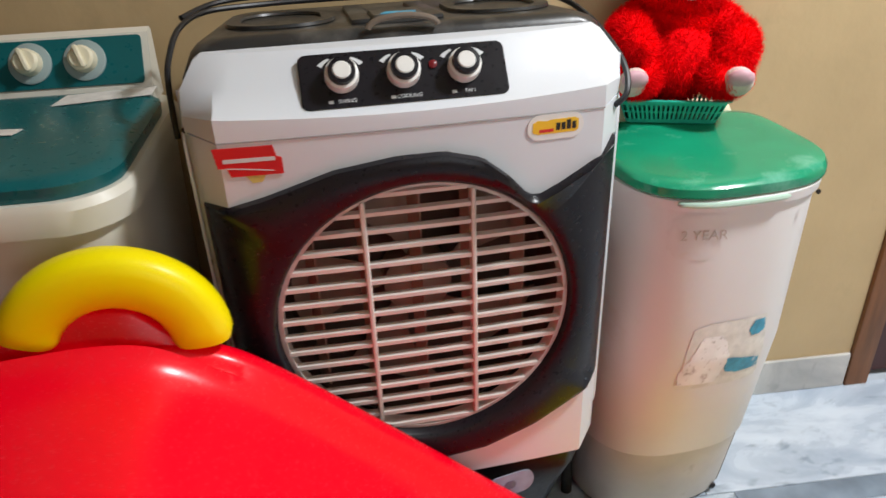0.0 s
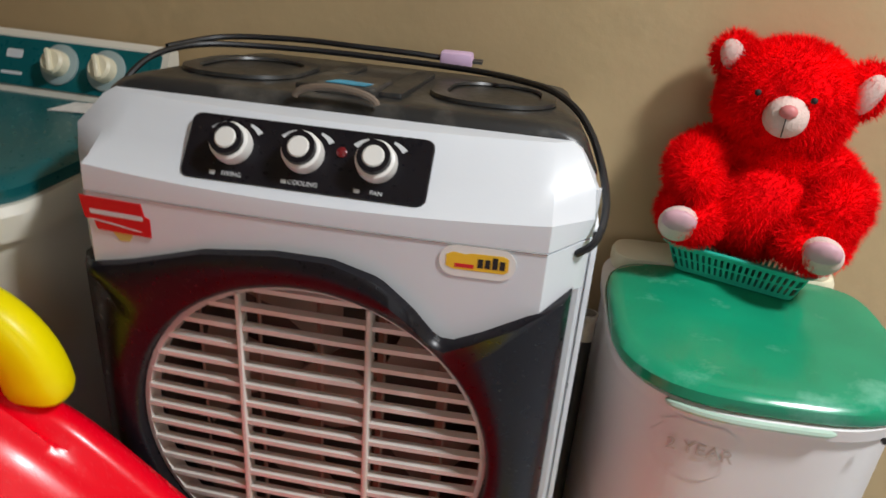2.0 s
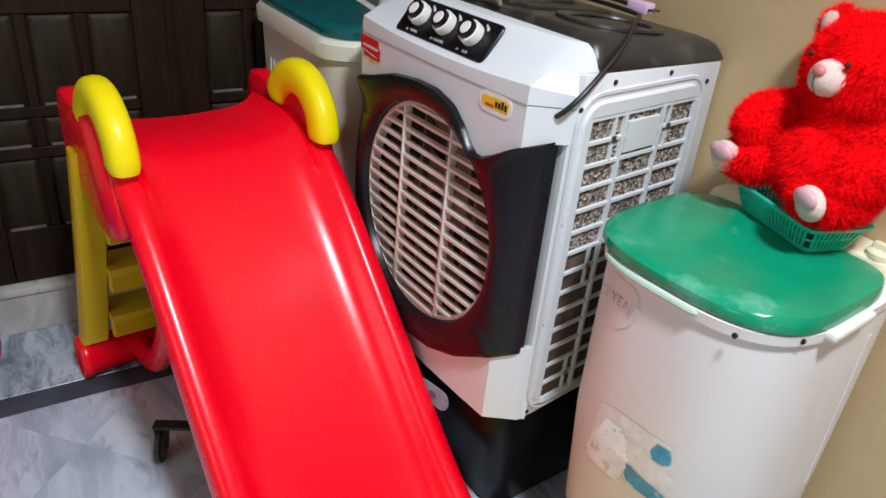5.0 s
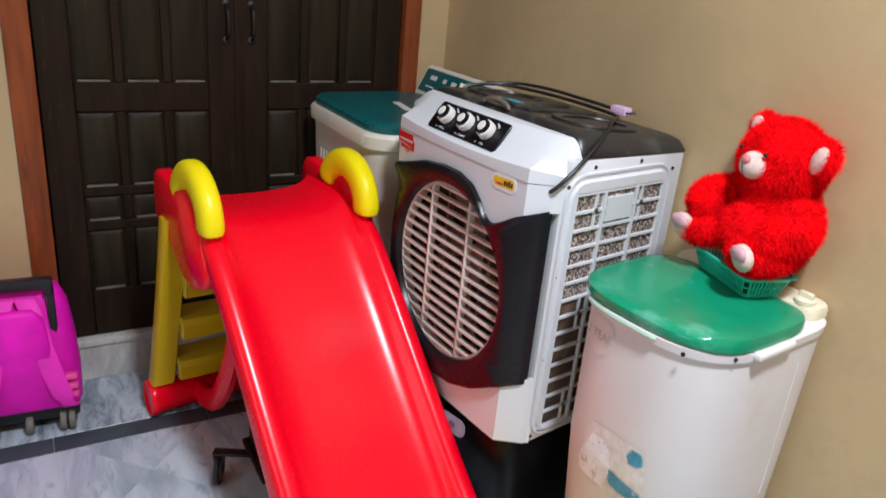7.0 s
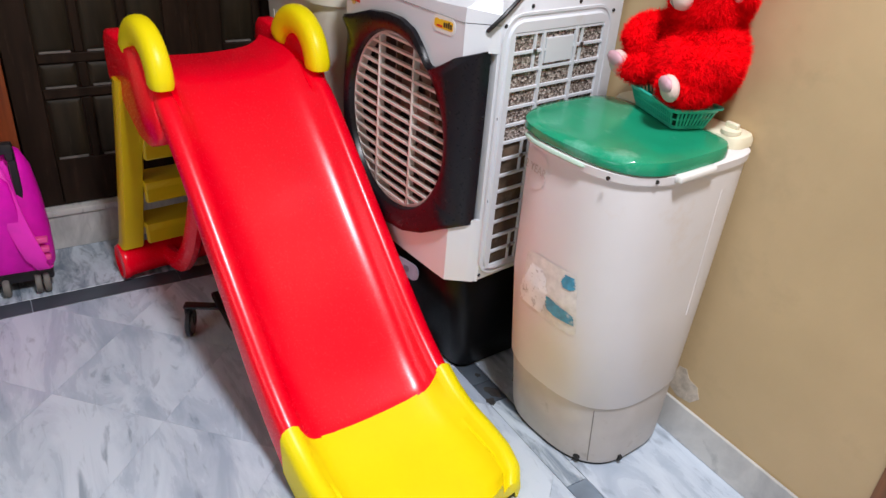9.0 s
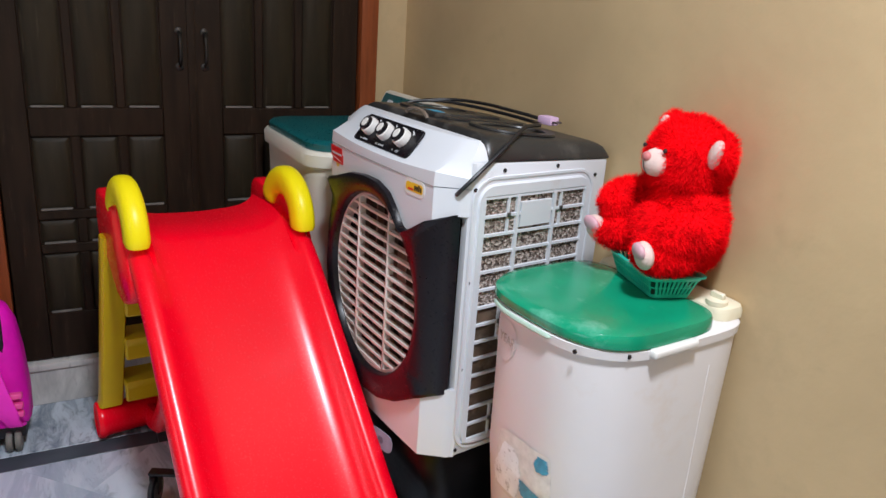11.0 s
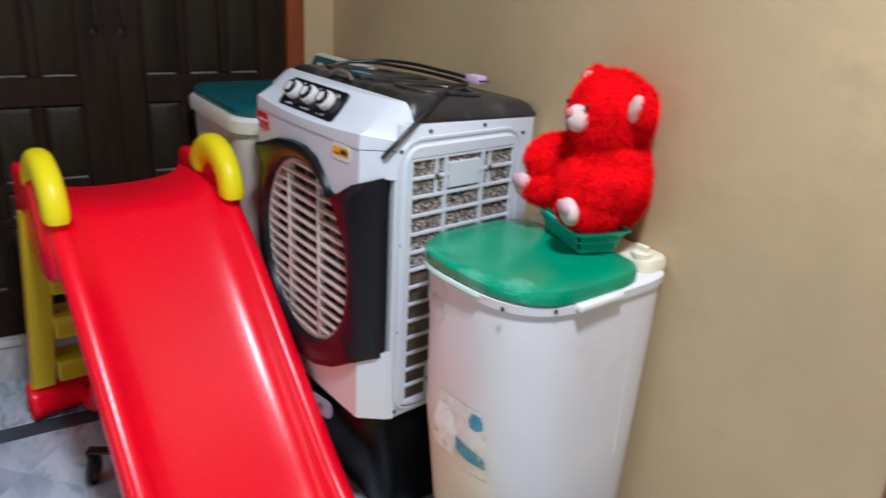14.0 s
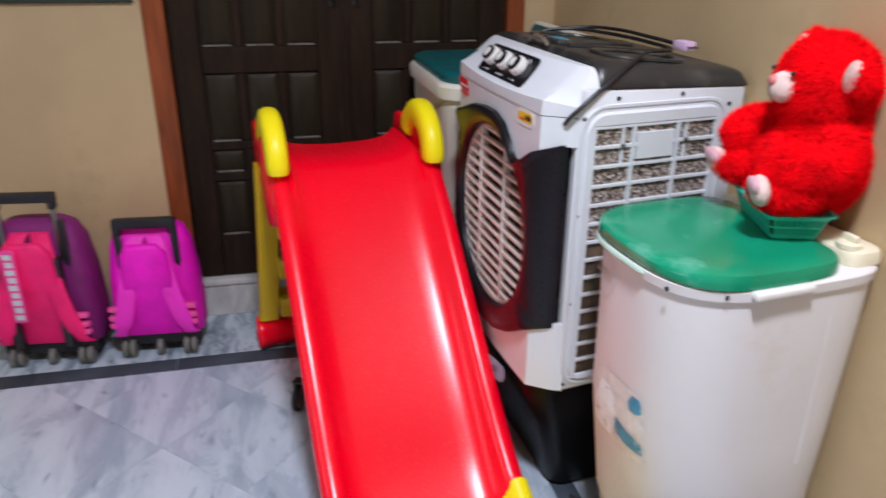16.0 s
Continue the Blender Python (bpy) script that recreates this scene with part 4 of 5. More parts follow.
RED = [(-0.475, 0.712, 0.703, 0.193), (-0.40, 0.716, 0.706, 0.193), (-0.33, 0.717, 0.706, 0.193), (-0.27, 0.714, 0.695, 0.193), (-0.22, 0.703, 0.664, 0.193), (-0.166, 0.675, 0.618, 0.193), (-0.08, 0.598, 0.535, 0.193),
       (0.06, 0.458, 0.392, 0.193), (0.20, 0.318, 0.250, 0.193), (0.30, 0.222, 0.152, 0.193), (0.37, 0.166, 0.098, 0.193), (0.401, 0.146, 0.081, 0.193)]
part("chute", chute(RED), M_RED, sl, "glossy red chute", smooth=50)
YEL = [(0.396, 0.156, 0.085, 0.198), (0.45, 0.126, 0.064, 0.197), (0.50, 0.108, 0.050, 0.198), (0.57, 0.096, 0.042, 0.199), (0.63, 0.086, 0.039, 0.196), (0.68, 0.072, 0.037, 0.184), (0.708, 0.056, 0.035, 0.162)]
part("runout", chute(YEL, 0.004), M_YELLOW, sl, "bright yellow run-out end", smooth=50)
# legs under the run-out and the middle of the chute
for s in (-1, 1):
    part("foot_rib", box(B(), 0.42, 0.67, s * 0.15 - 0.012, s * 0.17 + 0.012, 0.0, 0.03, 0.004, 1), M_YELLOW, sl)
for s in (-1, 1):
    y = s * 0.200
    # cheek below the hand grip
    out = [(-0.560, 0.640), (-0.572, 0.69), (-0.566, 0.745), (-0.548, 0.768), (-0.520, 0.772), (-0.480, 0.768), (-0.435, 0.768), (-0.38, 0.765), (-0.335, 0.775), (-0.28, 0.765), (-0.235, 0.712), (-0.20, 0.66), (-0.17, 0.615), (-0.20, 0.575), (-0.27, 0.545), (-0.34, 0.545), (-0.42, 0.580), (-0.48, 0.615)]
    part("cheek", plate(B(), out, 0.036, Matrix.Translation((0, y + s * 0.008 + 0.018, 0)) @ Matrix.Rotation(radians(90), 4, "X"), 0.008), M_RED, sl, smooth=60)
    # yellow hand grip, a flattened hoop
    path, rad = [], []
    for k in range(29):
        a = radians(-5 + 168 * k / 28)
        path.append(Vector((-0.304 + 0.095 * math.cos(a) - 0.012 * (k / 28), y, 0.717 + 0.095 * math.sin(a))))
    rings = []
    for i, p in enumerate(path):
        d = (path[min(i + 1, 28)] - path[max(i - 1, 0)]).normalized()
        nor = Vector((d.z, 0, -d.x))
        e = 0.9 if i in (0, 28) else 1.0
        rings.append([p + nor * 0.037 * e * (abs(math.cos(t)) ** 0.75) * (1 if math.cos(t) > 0 else -1) + Vector((0, 1, 0)) * 0.028 * e * (abs(math.sin(t)) ** 0.75) * (1 if math.sin(t) > 0 else -1) for t in [2 * math.pi * q / 20 for q in range(20)]])
    bm = B()
    ring_loft(bm, rings)
    part("hand_grip", bm, M_YELLOW, sl, "bright yellow hoop hand grip", smooth=60)
# ladder, its yellow darkened for the shade below the slide
for s in (-1, 1):
    y = s * 0.206
    mid = smoothed([(-0.470, 0, 0.66), (-0.500, 0, 0.52), (-0.535, 0, 0.38), (-0.575, 0, 0.24), (-0.600, 0, 0.14), (-0.606, 0, 0.112)], 5)
    rings = []
    for i, p in enumerate(mid):
        w = 0.036 + 0.006 * i / len(mid)
        yy = y + s * 0.020 * i / len(mid)
        rings.append([Vector((p.x + a, yy + b, p.z)) for a, b in ((w * 0.7, 0.026), (w * 0.5, 0.031), (-w * 0.5, 0.031), (-w * 0.7, 0.026), (-w * 0.7, -0.026), (-w * 0.5, -0.031), (w * 0.5, -0.031), (w * 0.7, -0.026))])
    bm = B()
    ring_loft(bm, rings)
    rail = part("ladder_rail", bm, M_YELLOW_SHADED, sl, "yellow ladder side rail, darkened for shade")
for z, x in ((0.190, -0.588), (0.340, -0.548), (0.485, -0.510)):
    bm = B()
    box(bm, x - 0.045, x + 0.055, -0.19, 0.19, z - 0.012, z + 0.012, 0.006, 2)
    box(bm, x + 0.03, x + 0.05, -0.19, 0.19, z - 0.055, z - 0.0, 0.005, 1)
    part("step", bm, M_YELLOW_SHADED, sl)
# red base: cross bar with flanged round ends, and the struts to the chute
bm = B()
rings = []
for y, g in ((-0.240, 0.85), (-0.244, 1.0), (-0.248, 1.08), (-0.242, 1.14), (-0.232, 1.14), (-0.222, 1.04), (-0.15, 0.96), (0.15, 0.96), (0.222, 1.04), (0.232, 1.14), (0.242, 1.14), (0.248, 1.08), (0.244, 1.0), (0.240, 0.85)):
    rings.append([Vector((-0.612 + 0.048 * g * math.cos(t), y * 1.06, 0.058 + 0.048 * g * math.sin(t))) for t in [2 * math.pi * q / 22 for q in range(22)]])
ring_loft(bm, rings)
part("base_bar", bm, M_RED, sl, "red base bar with round end caps", smooth=45)
for s in (-1, 1):
    bm = B()
    tube(bm, smoothed([(-0.60, s * 0.12, 0.06), (-0.48, s * 0.12, 0.085), (-0.38, s * 0.12, 0.18), (-0.30, s * 0.12, 0.32), (-0.24, s * 0.12, 0.46), (-0.21, s * 0.12, 0.55)], 5), 0.032, 10, flat=0.8)
    part("strut", bm, M_RED, sl)

# ---- low trolley under the slide ----
tr = thing("trolley", pose(-0.10, -0.29, 0, 0, 0, -6), "brown low trolley, darkened for shade, on small black castors", "trolley")
# board and box also fill in for the shade behind the castor
part("board", box(B(), -0.124, 0.060, -0.110, 0.148, 0.0965, 0.115, 0.004, 1), M_TROLLEY, tr)
part("box_body", box(B(), -0.115, 0.055, -0.095, 0.145, 0.116, 0.195, 0.008, 2), M_TROLLEY, tr)
for x, y in ((-0.116, -0.172), (-0.100, 0.12), (0.040, 0.12)):
    q0 = pose(x, y, 0, 0, 0, 62) @ Matrix.Scale(1.2, 4)
    bm = B()
    box(bm, -0.0095, -0.0075, -0.010, 0.010, 0.028, 0.075)
    box(bm, 0.0075, 0.0095, -0.010, 0.010, 0.028, 0.075)
    box(bm, -0.012, 0.085 if y < 0 else 0.012, -0.012, 0.012, 0.073, 0.080, 0.002, 1)
    cs = part("castor", bm, M_BAGBLACK, tr, m=q0)
    axis = Matrix.Translation((0, -0.004, 0.0352)) @ Matrix.Rotation(radians(90), 4, "Y")
    part("wheel", lathe(B(), [(0.010, -0.006), (0.031, -0.006), (0.035, -0.004), (0.035, 0.004), (0.031, 0.006), (0.010, 0.006)], 22, axis), M_BAGBLACK, cs)
    part("wheel_disc", lathe(B(), [(0.004, -0.0066), (0.026, -0.0066), (0.026, 0.0066), (0.004, 0.0066)], 18, axis), M_STEEL, cs)

# ---- spin dryer ----
sp = thing("spin_dryer", pose(0.601, 0.2, 0), "aged white spin dryer with green lid", "spin dryer")


def d_ring(z, hx, y0, y1, cx=0.0, p=2.35, n=64, back=5.5):
    """Plan of the tub: round to the front, squarer at the back."""
    pts = []
    cy, hy = (y0 + y1) / 2, (y1 - y0) / 2
    for k in range(n):
        t = 2 * math.pi * k / n
        c, s = math.cos(t), math.sin(t)
        q = p if s < 0 else back
        pts.append(Vector((cx + hx * math.copysign(abs(c) ** (2 / q), c), cy + hy * math.copysign(abs(s) ** (2 / q), s), z)))
    return pts


bm = B()
ring_loft(bm, [d_ring(0.0095, 0.165, -0.107, 0.179, -0.004, 2.7, back=3.6), d_ring(0.020, 0.168, -0.110, 0.183, -0.004, 2.7, back=3.6), d_ring(0.185, 0.173, -0.139, 0.188, -0.002, 2.6, back=3.6), d_ring(0.192, 0.173, -0.140, 0.188, -0.002, 2.6, back=3.6)])
base = part("base", bm, M_SPINB, sp, "grimy grey-white base")
# dark ring stands in for the shade line between base and floor
bm = B()
ring_loft(bm, [d_ring(0.0, 0.160, -0.103, 0.174, -0.004, 2.7, back=3.6), d_ring(0.009, 0.162, -0.105, 0.176, -0.004, 2.7, back=3.6)])
part("shade_ring", bm, M_DARK, sp, "dark ring for the shade under the base")
bm = B()
ring_loft(bm, [d_ring(0.193, 0.175, -0.143, 0.190, -0.002, 2.6, back=3.6), d_ring(0.198, 0.177, -0.146, 0.191, -0.002, 2.6, back=3.6), d_ring(0.45, 0.1755, -0.184, 0.194, 0.002, 2.7, back=4.4), d_ring(0.728, 0.172, -0.188, 0.197, 0.004, 2.9), d_ring(0.740, 0.172, -0.188, 0.197, 0.004, 2.9)])
tub = part("body", bm, M_SPIN, sp, "aged white tapered plastic body")
bm = B()
ring_loft(bm, [d_ring(0.741, 0.172, -0.188, 0.197, 0.004, 2.95), d_ring(0.743, 0.177, -0.194, 0.198, 0.004, 2.95), d_ring(0.759, 0.178, -0.196, 0.198, 0.004, 2.95), d_ring(0.763, 0.172, -0.189, 0.196, 0.004, 2.95)])
part("rim", bm, M_SPIN, sp, "white top rim")
bm = B()
ring_loft(bm, [d_ring(0.7635, 0.174, -0.193, 0.112, 0.004, 2.95), d_ring(0.768, 0.176, -0.196, 0.114, 0.002, 2.95), d_ring(0.780, 0.175, -0.195, 0.114, 0.002, 2.95), d_ring(0.7865, 0.171, -0.188, 0.110, 0.004, 2.95), d_ring(0.789, 0.158, -0.172, 0.100, 0.004, 2.95), d_ring(0.7895, 0.13, -0.142, 0.080, 0.004, 2.95), d_ring(0.7885, 0.06, -0.08, 0.02, 0.004, 2.95)])
lidg = part("lid", bm, M_GREEN, sp, "scuffed translucent green lid")
bm = B()
ring_loft(bm, [[Vector((x + 0.002, y + 0.156, z)) for x, y in rrect(0.318 - g, 0.078 - g, 0.026, 6)] for z, g in ((0.7635, 0.0), (0.777, 0.0), (0.785, 0.006), (0.788, 0.018))])
ledge = part("back_ledge", bm, M_CREAM, sp, "cream back ledge")
bm = B()
lathe(bm, [(0.020, 0), (0.020, 0.008), (0.016, 0.011)], 24, pose(0.130, 0.140, 0.787))
box(bm, 0.116, 0.144, 0.135, 0.145, 0.796, 0.809, 0.002, 1)
part("timer_knob", bm, M_CREAM, ledge, "cream timer knob")
bm = B()
box(bm, 0.172, 0.191, -0.086, 0.024, 0.748, 0.763, 0.006, 3)
part("lid_catch", bm, M_RIM, sp, "white side grip")
edge = d_ring(0.755, 0.1795, -0.1975, 0.198, 0.004, 2.95, n=180)
bm = B()
tube(bm, [edge[k] for k in range(118, 141)], [0.002] + [0.0048] * 21 + [0.002], 8)
part("lid_catch", bm, mat("pale_green_plastic", (0.46, 0.62, 0.52), 0.3), sp, "pale green front clip strip")
for x, y in ((0.112, -0.1865), (0.166, -0.118)):
    part("rivet", lathe(B(), [(0.004, 0), (0.004, 0.003)], 8, Matrix.Translation((x, y - 0.002, 0.752)) @ Matrix.Rotation(radians(90), 4, "X")), M_DARK, sp)


def on_tub(x, z, lift=0.0006):
    """Point on the front of the tub."""
    power = float(np.interp(z, (0.198, 0.45, 0.728), (2.6, 2.7, 2.9)))
    hx = float(np.interp(z, (0.198, 0.45, 0.728), (0.177, 0.1755, 0.172)))
    y0 = float(np.interp(z, (0.198, 0.45, 0.715), (-0.147, -0.184, -0.188)))
    y1 = float(np.interp(z, (0.178, 0.45, 0.715), (0.191, 0.194, 0.197)))
    cx = float(np.interp(z, (0.198, 0.45, 0.715), (-0.002, 0.002, 0.004)))
    cy, hy = (y0 + y1) / 2, (y1 - y0) / 2
    c = max(-0.999, min(0.999, (x - cx) / hx))
    y = cy - hy * (1 - abs(c) ** power) ** (1 / power)
    return Vector((x, y - lift, z)), c


def wrap(rows, lift):
    """A sticker that follows the tub: rows of (z, x0, x1)."""
    bm = B()
    grid = []
    zs = [r[0] for r in rows]
    ragged = random.Random(int(zs[0] * 1e4))
    fine = []
    for k in range(15):
        z = zs[0] + (zs[-1] - zs[0]) * k / 14
        jig = 0.0 if len(rows) > 5 else 0.0035
        fine.append((z, float(np.interp(z, zs, [r[1] for r in rows])) + ragged.uniform(-jig, jig), float(np.interp(z, zs, [r[2] for r in rows])) + ragged.uniform(-jig, jig)))
    for z, x0, x1 in fine:
        grid.append([bm.verts.new(on_tub(x0 + (x1 - x0) * k / 12, z, lift)[0]) for k in range(13)])
    for a, b in zip(grid, grid[1:]):
        for i in range(12):
            bm.faces.new((a[i], a[i + 1], b[i + 1], b[i]))
    return bm


stk = part("torn_label", wrap([(0.382, -0.070, 0.085), (0.389, -0.075, 0.090), (0.44, -0.068, 0.088), (0.48, -0.064, 0.084), (0.520, -0.058, 0.080), (0.527, -0.03, 0.076)], 0.0009), M_STPALE, tub, "torn paper label")
part("label_rest", wrap([(0.393, -0.070, 0.000), (0.42, -0.072, 0.006), (0.45, -0.060, 0.014), (0.475, -0.050, 0.006), (0.50, -0.036, -0.004)], 0.002), M_PAPER, tub, "torn pale paper rest")
part("label_print", wrap([(0.408, 0.036, 0.084), (0.415, 0.014, 0.086), (0.432, 0.012, 0.080), (0.440, 0.013, 0.050), (0.447, 0.014, 0.024)], 0.002), M_STBLUE, tub, "faded blue printed strip")
part("label_print", wrap([(0.488, 0.050, 0.072), (0.495, 0.046, 0.076), (0.508, 0.047, 0.077), (0.519, 0.055, 0.073)], 0.002), M_STBLUE, tub, "faded blue round print")
part("glue_mark", wrap([(0.655, -0.105, -0.060), (0.67, -0.118, -0.040), (0.70, -0.120, -0.030), (0.725, -0.112, -0.036), (0.735, -0.100, -0.050)], 0.0010), mat("glue_stain", (0.752, 0.722, 0.718), 0.42, tint=(0.71, 0.65, 0.60), tint_at=0.60, tint_scale=40), tub, "round glue stain of a lost label")
p0, c0 = on_tub(-0.070, 0.699, 0.0022)
p1, c1 = on_tub(-0.040, 0.699, 0.0022)
words("label_words", "2 YEAR", 0.0235, mat("faded_print", (0.54, 0.47, 0.43), 0.7), tub, Matrix.Translation(p0) @ pose(0, 0, 0, 88, 0, math.degrees(math.atan2(p1.y - p0.y, p1.x - p0.x)) - 3))
# shallow moulded panel outline on the wall side of the tub
for y in (-0.030, 0.085):
    bm = B()
    tube(bm, [(0.004 + 0.1722 + 0.0030 * (0.72 - z) + (-0.0052 if y < 0 else -0.0026), y, z) for z in (0.695, 0.60, 0.50, 0.40)], 0.0030, 12)
    part("moulded_rib", bm, M_SPIN, tub)
bm = B()
def base_point(z, k):
    a, b = d_ring(0.016, 0.168, -0.110, 0.183, -0.004, 2.7, back=3.6)[k], d_ring(0.185, 0.173, -0.139, 0.188, -0.002, 2.6, back=3.6)[k]
    return a.lerp(b, (z - 0.016) / 0.169)
tube(bm, [base_point(0.183, 56), base_point(0.10, 56), base_point(0.017, 56)], 0.0011, 6)
part("base_seam", bm, mat("grey_seam", (0.22, 0.20, 0.18), 0.8), base)
for k in (54, 62):
    bm = B()
    q0 = base_point(0.017, k)
    lathe(bm, [(0.008, -0.003), (0.008, 0.004)], 10, Matrix.Translation((q0.x, q0.y, 0.020)) @ Matrix.Rotation(radians(90), 4, "X"))
    part("foot_notch", bm, M_DARK, base)

# ---- drain hose standing between cooler and dryer ----
M_HOSE = mat("black_hose_rubber", (0.016, 0.015, 0.014), 0.6, scale=30, var=0.3)
hose = thing("drain_hose", pose(0, 0, 0), "black rubber drain hose with cloudy plastic nozzle", "hose")
run_down = smoothed([(0.412, 0.245, 0.690), (0.411, 0.240, 0.60), (0.409, 0.228, 0.45), (0.408, 0.212, 0.28), (0.408, 0.200, 0.12), (0.409, 0.190, 0.0)], 8)
bm = B()
tube(bm, run_down, 0.0115, 12)
part("tube", bm, M_HOSE, hose)
bm = B()
lathe(bm, [(0.0118, 0.0), (0.0132, 0.003), (0.0125, 0.030), (0.0138, 0.034), (0.0138, 0.042), (0.0112, 0.043), (0.0108, 0.006)], 20, pose(0.412, 0.245, 0.686), True)
part("nozzle", bm, mat("cloudy_plastic", (0.42, 0.37, 0.30), 0.3, scale=40, var=0.2), hose, "cloudy plastic nozzle")

# ---- basket and bear on the dryer ----
bk = thing("basket", pose(0.610, 0.3005, 0.7905, 0, 0, -22) @ Matrix.Diagonal((0.95, 0.92, 0.78, 1)), "sea-green slotted plastic basket on the dryer lid", "basket")
bm = B()
def bask(z, w, d, r):
    return [Vector((x, y, z)) for x, y in rrect(w, d, r, 4)]
ring_loft(bm, [bask(0.0, 0.165, 0.082, 0.012), bask(0.0015, 0.165, 0.082, 0.012), bask(0.003, 0.160, 0.078, 0.012)])
part("bottom", bm, M_BASKET, bk)
bm = B()
ring_loft(bm, [bask(0.0, 0.166, 0.083, 0.012), bask(0.010, 0.171, 0.088, 0.012), bask(0.010, 0.167, 0.084, 0.011), bask(0.0, 0.162, 0.079, 0.011)], cap=False)
part("lower_band", bm, M_BASKET, bk)
bm = B()
ring_loft(bm, [bask(0.046, 0.192, 0.110, 0.014), bask(0.054, 0.198, 0.116, 0.015), bask(0.056, 0.210, 0.128, 0.018), bask(0.059, 0.210, 0.128, 0.018), bask(0.059, 0.194, 0.112, 0.014), bask(0.046, 0.188, 0.106, 0.013)], cap=False)
part("top_rim", bm, M_BASKET, bk, "rolled rim")
bm = B()
ring_loft(bm, [bask(0.0265, 0.1805, 0.098, 0.013), bask(0.0305, 0.1825, 0.100, 0.013), bask(0.0305, 0.1785, 0.096, 0.012), bask(0.0265, 0.1765, 0.094, 0.012)], cap=False)
part("middle_band", bm, M_BASKET, bk)
lo, hi = bask(0.008, 0.169, 0.086, 0.012), bask(0.048, 0.190, 0.108, 0.014)
def bar_at(p, q, ax):
    bm = B()
    w = Vector((0.0022, 0, 0)) if ax == "x" else Vector((0, 0.0022, 0))
    t = Vector((0, 0.0012, 0)) if ax == "x" else Vector((0.0012, 0, 0))
    ring_loft(bm, [[e - w - t, e + w - t, e + w + t, e - w + t] for e in (p, q)])
    return bm
for s in (-1, 1):
    for k in range(20):
        f = -0.47 + 0.94 * k / 19
        part("wicker_bar", bar_at(Vector((0.158 * f, s * 0.0425, 0.009)), Vector((0.178 * f, s * 0.0530, 0.047)), "x"), M_BASKET, bk)
    for k in range(10):
        f = -0.46 + 0.92 * k / 9
        part("wicker_bar", bar_at(Vector((s * 0.084, 0.074 * f, 0.009)), Vector((s * 0.0945, 0.094 * f, 0.047)), "y"), M_BASKET, bk)

rng = random.Random(7)


def blob(bm, c, r, rot=(0, 0, 0), sub=4):
    q = Matrix.Translation(c) @ Euler([radians(a) for a in rot]).to_matrix().to_4x4() @ Matrix.Diagonal((*r, 1))
    bmesh.ops.create_icosphere(bm, subdivisions=sub, radius=1, matrix=q)


def tufts(bm, c, r, rot, count, length):
    """Short plush tufts standing out of an ellipsoid."""
    q = Euler([radians(a) for a in rot]).to_matrix()
    for _ in range(count):
        v = Vector((rng.gauss(0, 1), rng.gauss(0, 1), rng.gauss(0, 1))).normalized()
        p = Vector((v.x * r[0], v.y * r[1], v.z * r[2]))
        nrm = Vector((v.x / r[0], v.y / r[1], v.z / r[2])).normalized()
        nrm = (nrm + Vector((rng.uniform(-.5, .5), rng.uniform(-.5, .5), rng.uniform(-.7, .2)))).normalized()
        side = nrm.cross(Vector((rng.uniform(-1, 1), rng.uniform(-1, 1), rng.uniform(-1, 1)))).normalized()
        ln = length * rng.uniform(0.6, 1.25)
        w = rng.uniform(0.0005, 0.0011)
        a = Vector(c) + q @ p
        bend = a + q @ (nrm * ln)
        v0, v1, v2 = bm.verts.new(a + q @ (side * w) - q @ nrm * 0.002), bm.verts.new(a - q @ (side * w) - q @ nrm * 0.002), bm.verts.new(bend)
        bm.faces.new((v0, v1, v2))


bear = new("teddy_bear")
bm = B()
FURRY = [((0, 0.018, 0.100), (0.092, 0.076, 0.090), (0, 0, 0), 2600), ((0.003, 0.010, 0.230), (0.084, 0.073, 0.080), (0, 0, 0), 2600),
         ((-0.086, -0.048, 0.136), (0.036, 0.064, 0.040), (6, 0, 12), 1100), ((0.096, -0.036, 0.118), (0.038, 0.066, 0.042), (20, 0, -12), 1100),
         ((-0.070, -0.008, 0.146), (0.042, 0.048, 0.038), (0, 0, 0), 700), ((0.074, 0.004, 0.142), (0.040, 0.048, 0.042), (0, 0, 0), 700),
         ((0, -0.018, 0.098), (0.074, 0.060, 0.066), (-8, 0, 0), 900), ((0, 0.018, 0.165), (0.082, 0.064, 0.056), (0, 0, 0), 1100),
         ((-0.076, -0.056, 0.080), (0.043, 0.062, 0.036), (4, 0, 10), 1000), ((0.076, -0.056, 0.078), (0.045, 0.062, 0.037), (4, 0, -10), 1000),
         ((-0.070, 0.020, 0.278), (0.028, 0.020, 0.030), (0, -26, 10), 450), ((0.088, 0.012, 0.258), (0.029, 0.020, 0.036), (0, 22, -10), 450)]
for c, r, rot, k in FURRY:
    blob(bm, c, r, rot, 3)
    tufts(bm, c, r, rot, k * 5, 0.0115)
nred = len(bm.faces)
PALE = [((0.006, -0.060, 0.227), (0.027, 0.026, 0.026), (0, 0, 0)), ((-0.086, -0.110, 0.079), (0.026, 0.016, 0.026), (10, 0, 10)), ((0.086, -0.110, 0.078), (0.026, 0.016, 0.026), (10, 0, -10)),
        ((-0.073, 0.006, 0.280), (0.016, 0.013, 0.023), (0, -26, 10)), ((0.092, -0.003, 0.257), (0.016, 0.013, 0.028), (0, 22, -10))]
for c, r, rot in PALE:
    blob(bm, c, r, rot, 3)
npale = len(bm.faces)
for c, r, rot in (((-0.085, -0.122, 0.087), (0.023, 0.009, 0.017), (14, 8, 10)), ((0.086, -0.122, 0.086), (0.023, 0.009, 0.017), (14, -8, -10))):
    blob(bm, c, r, rot, 2)
npink = len(bm.faces)
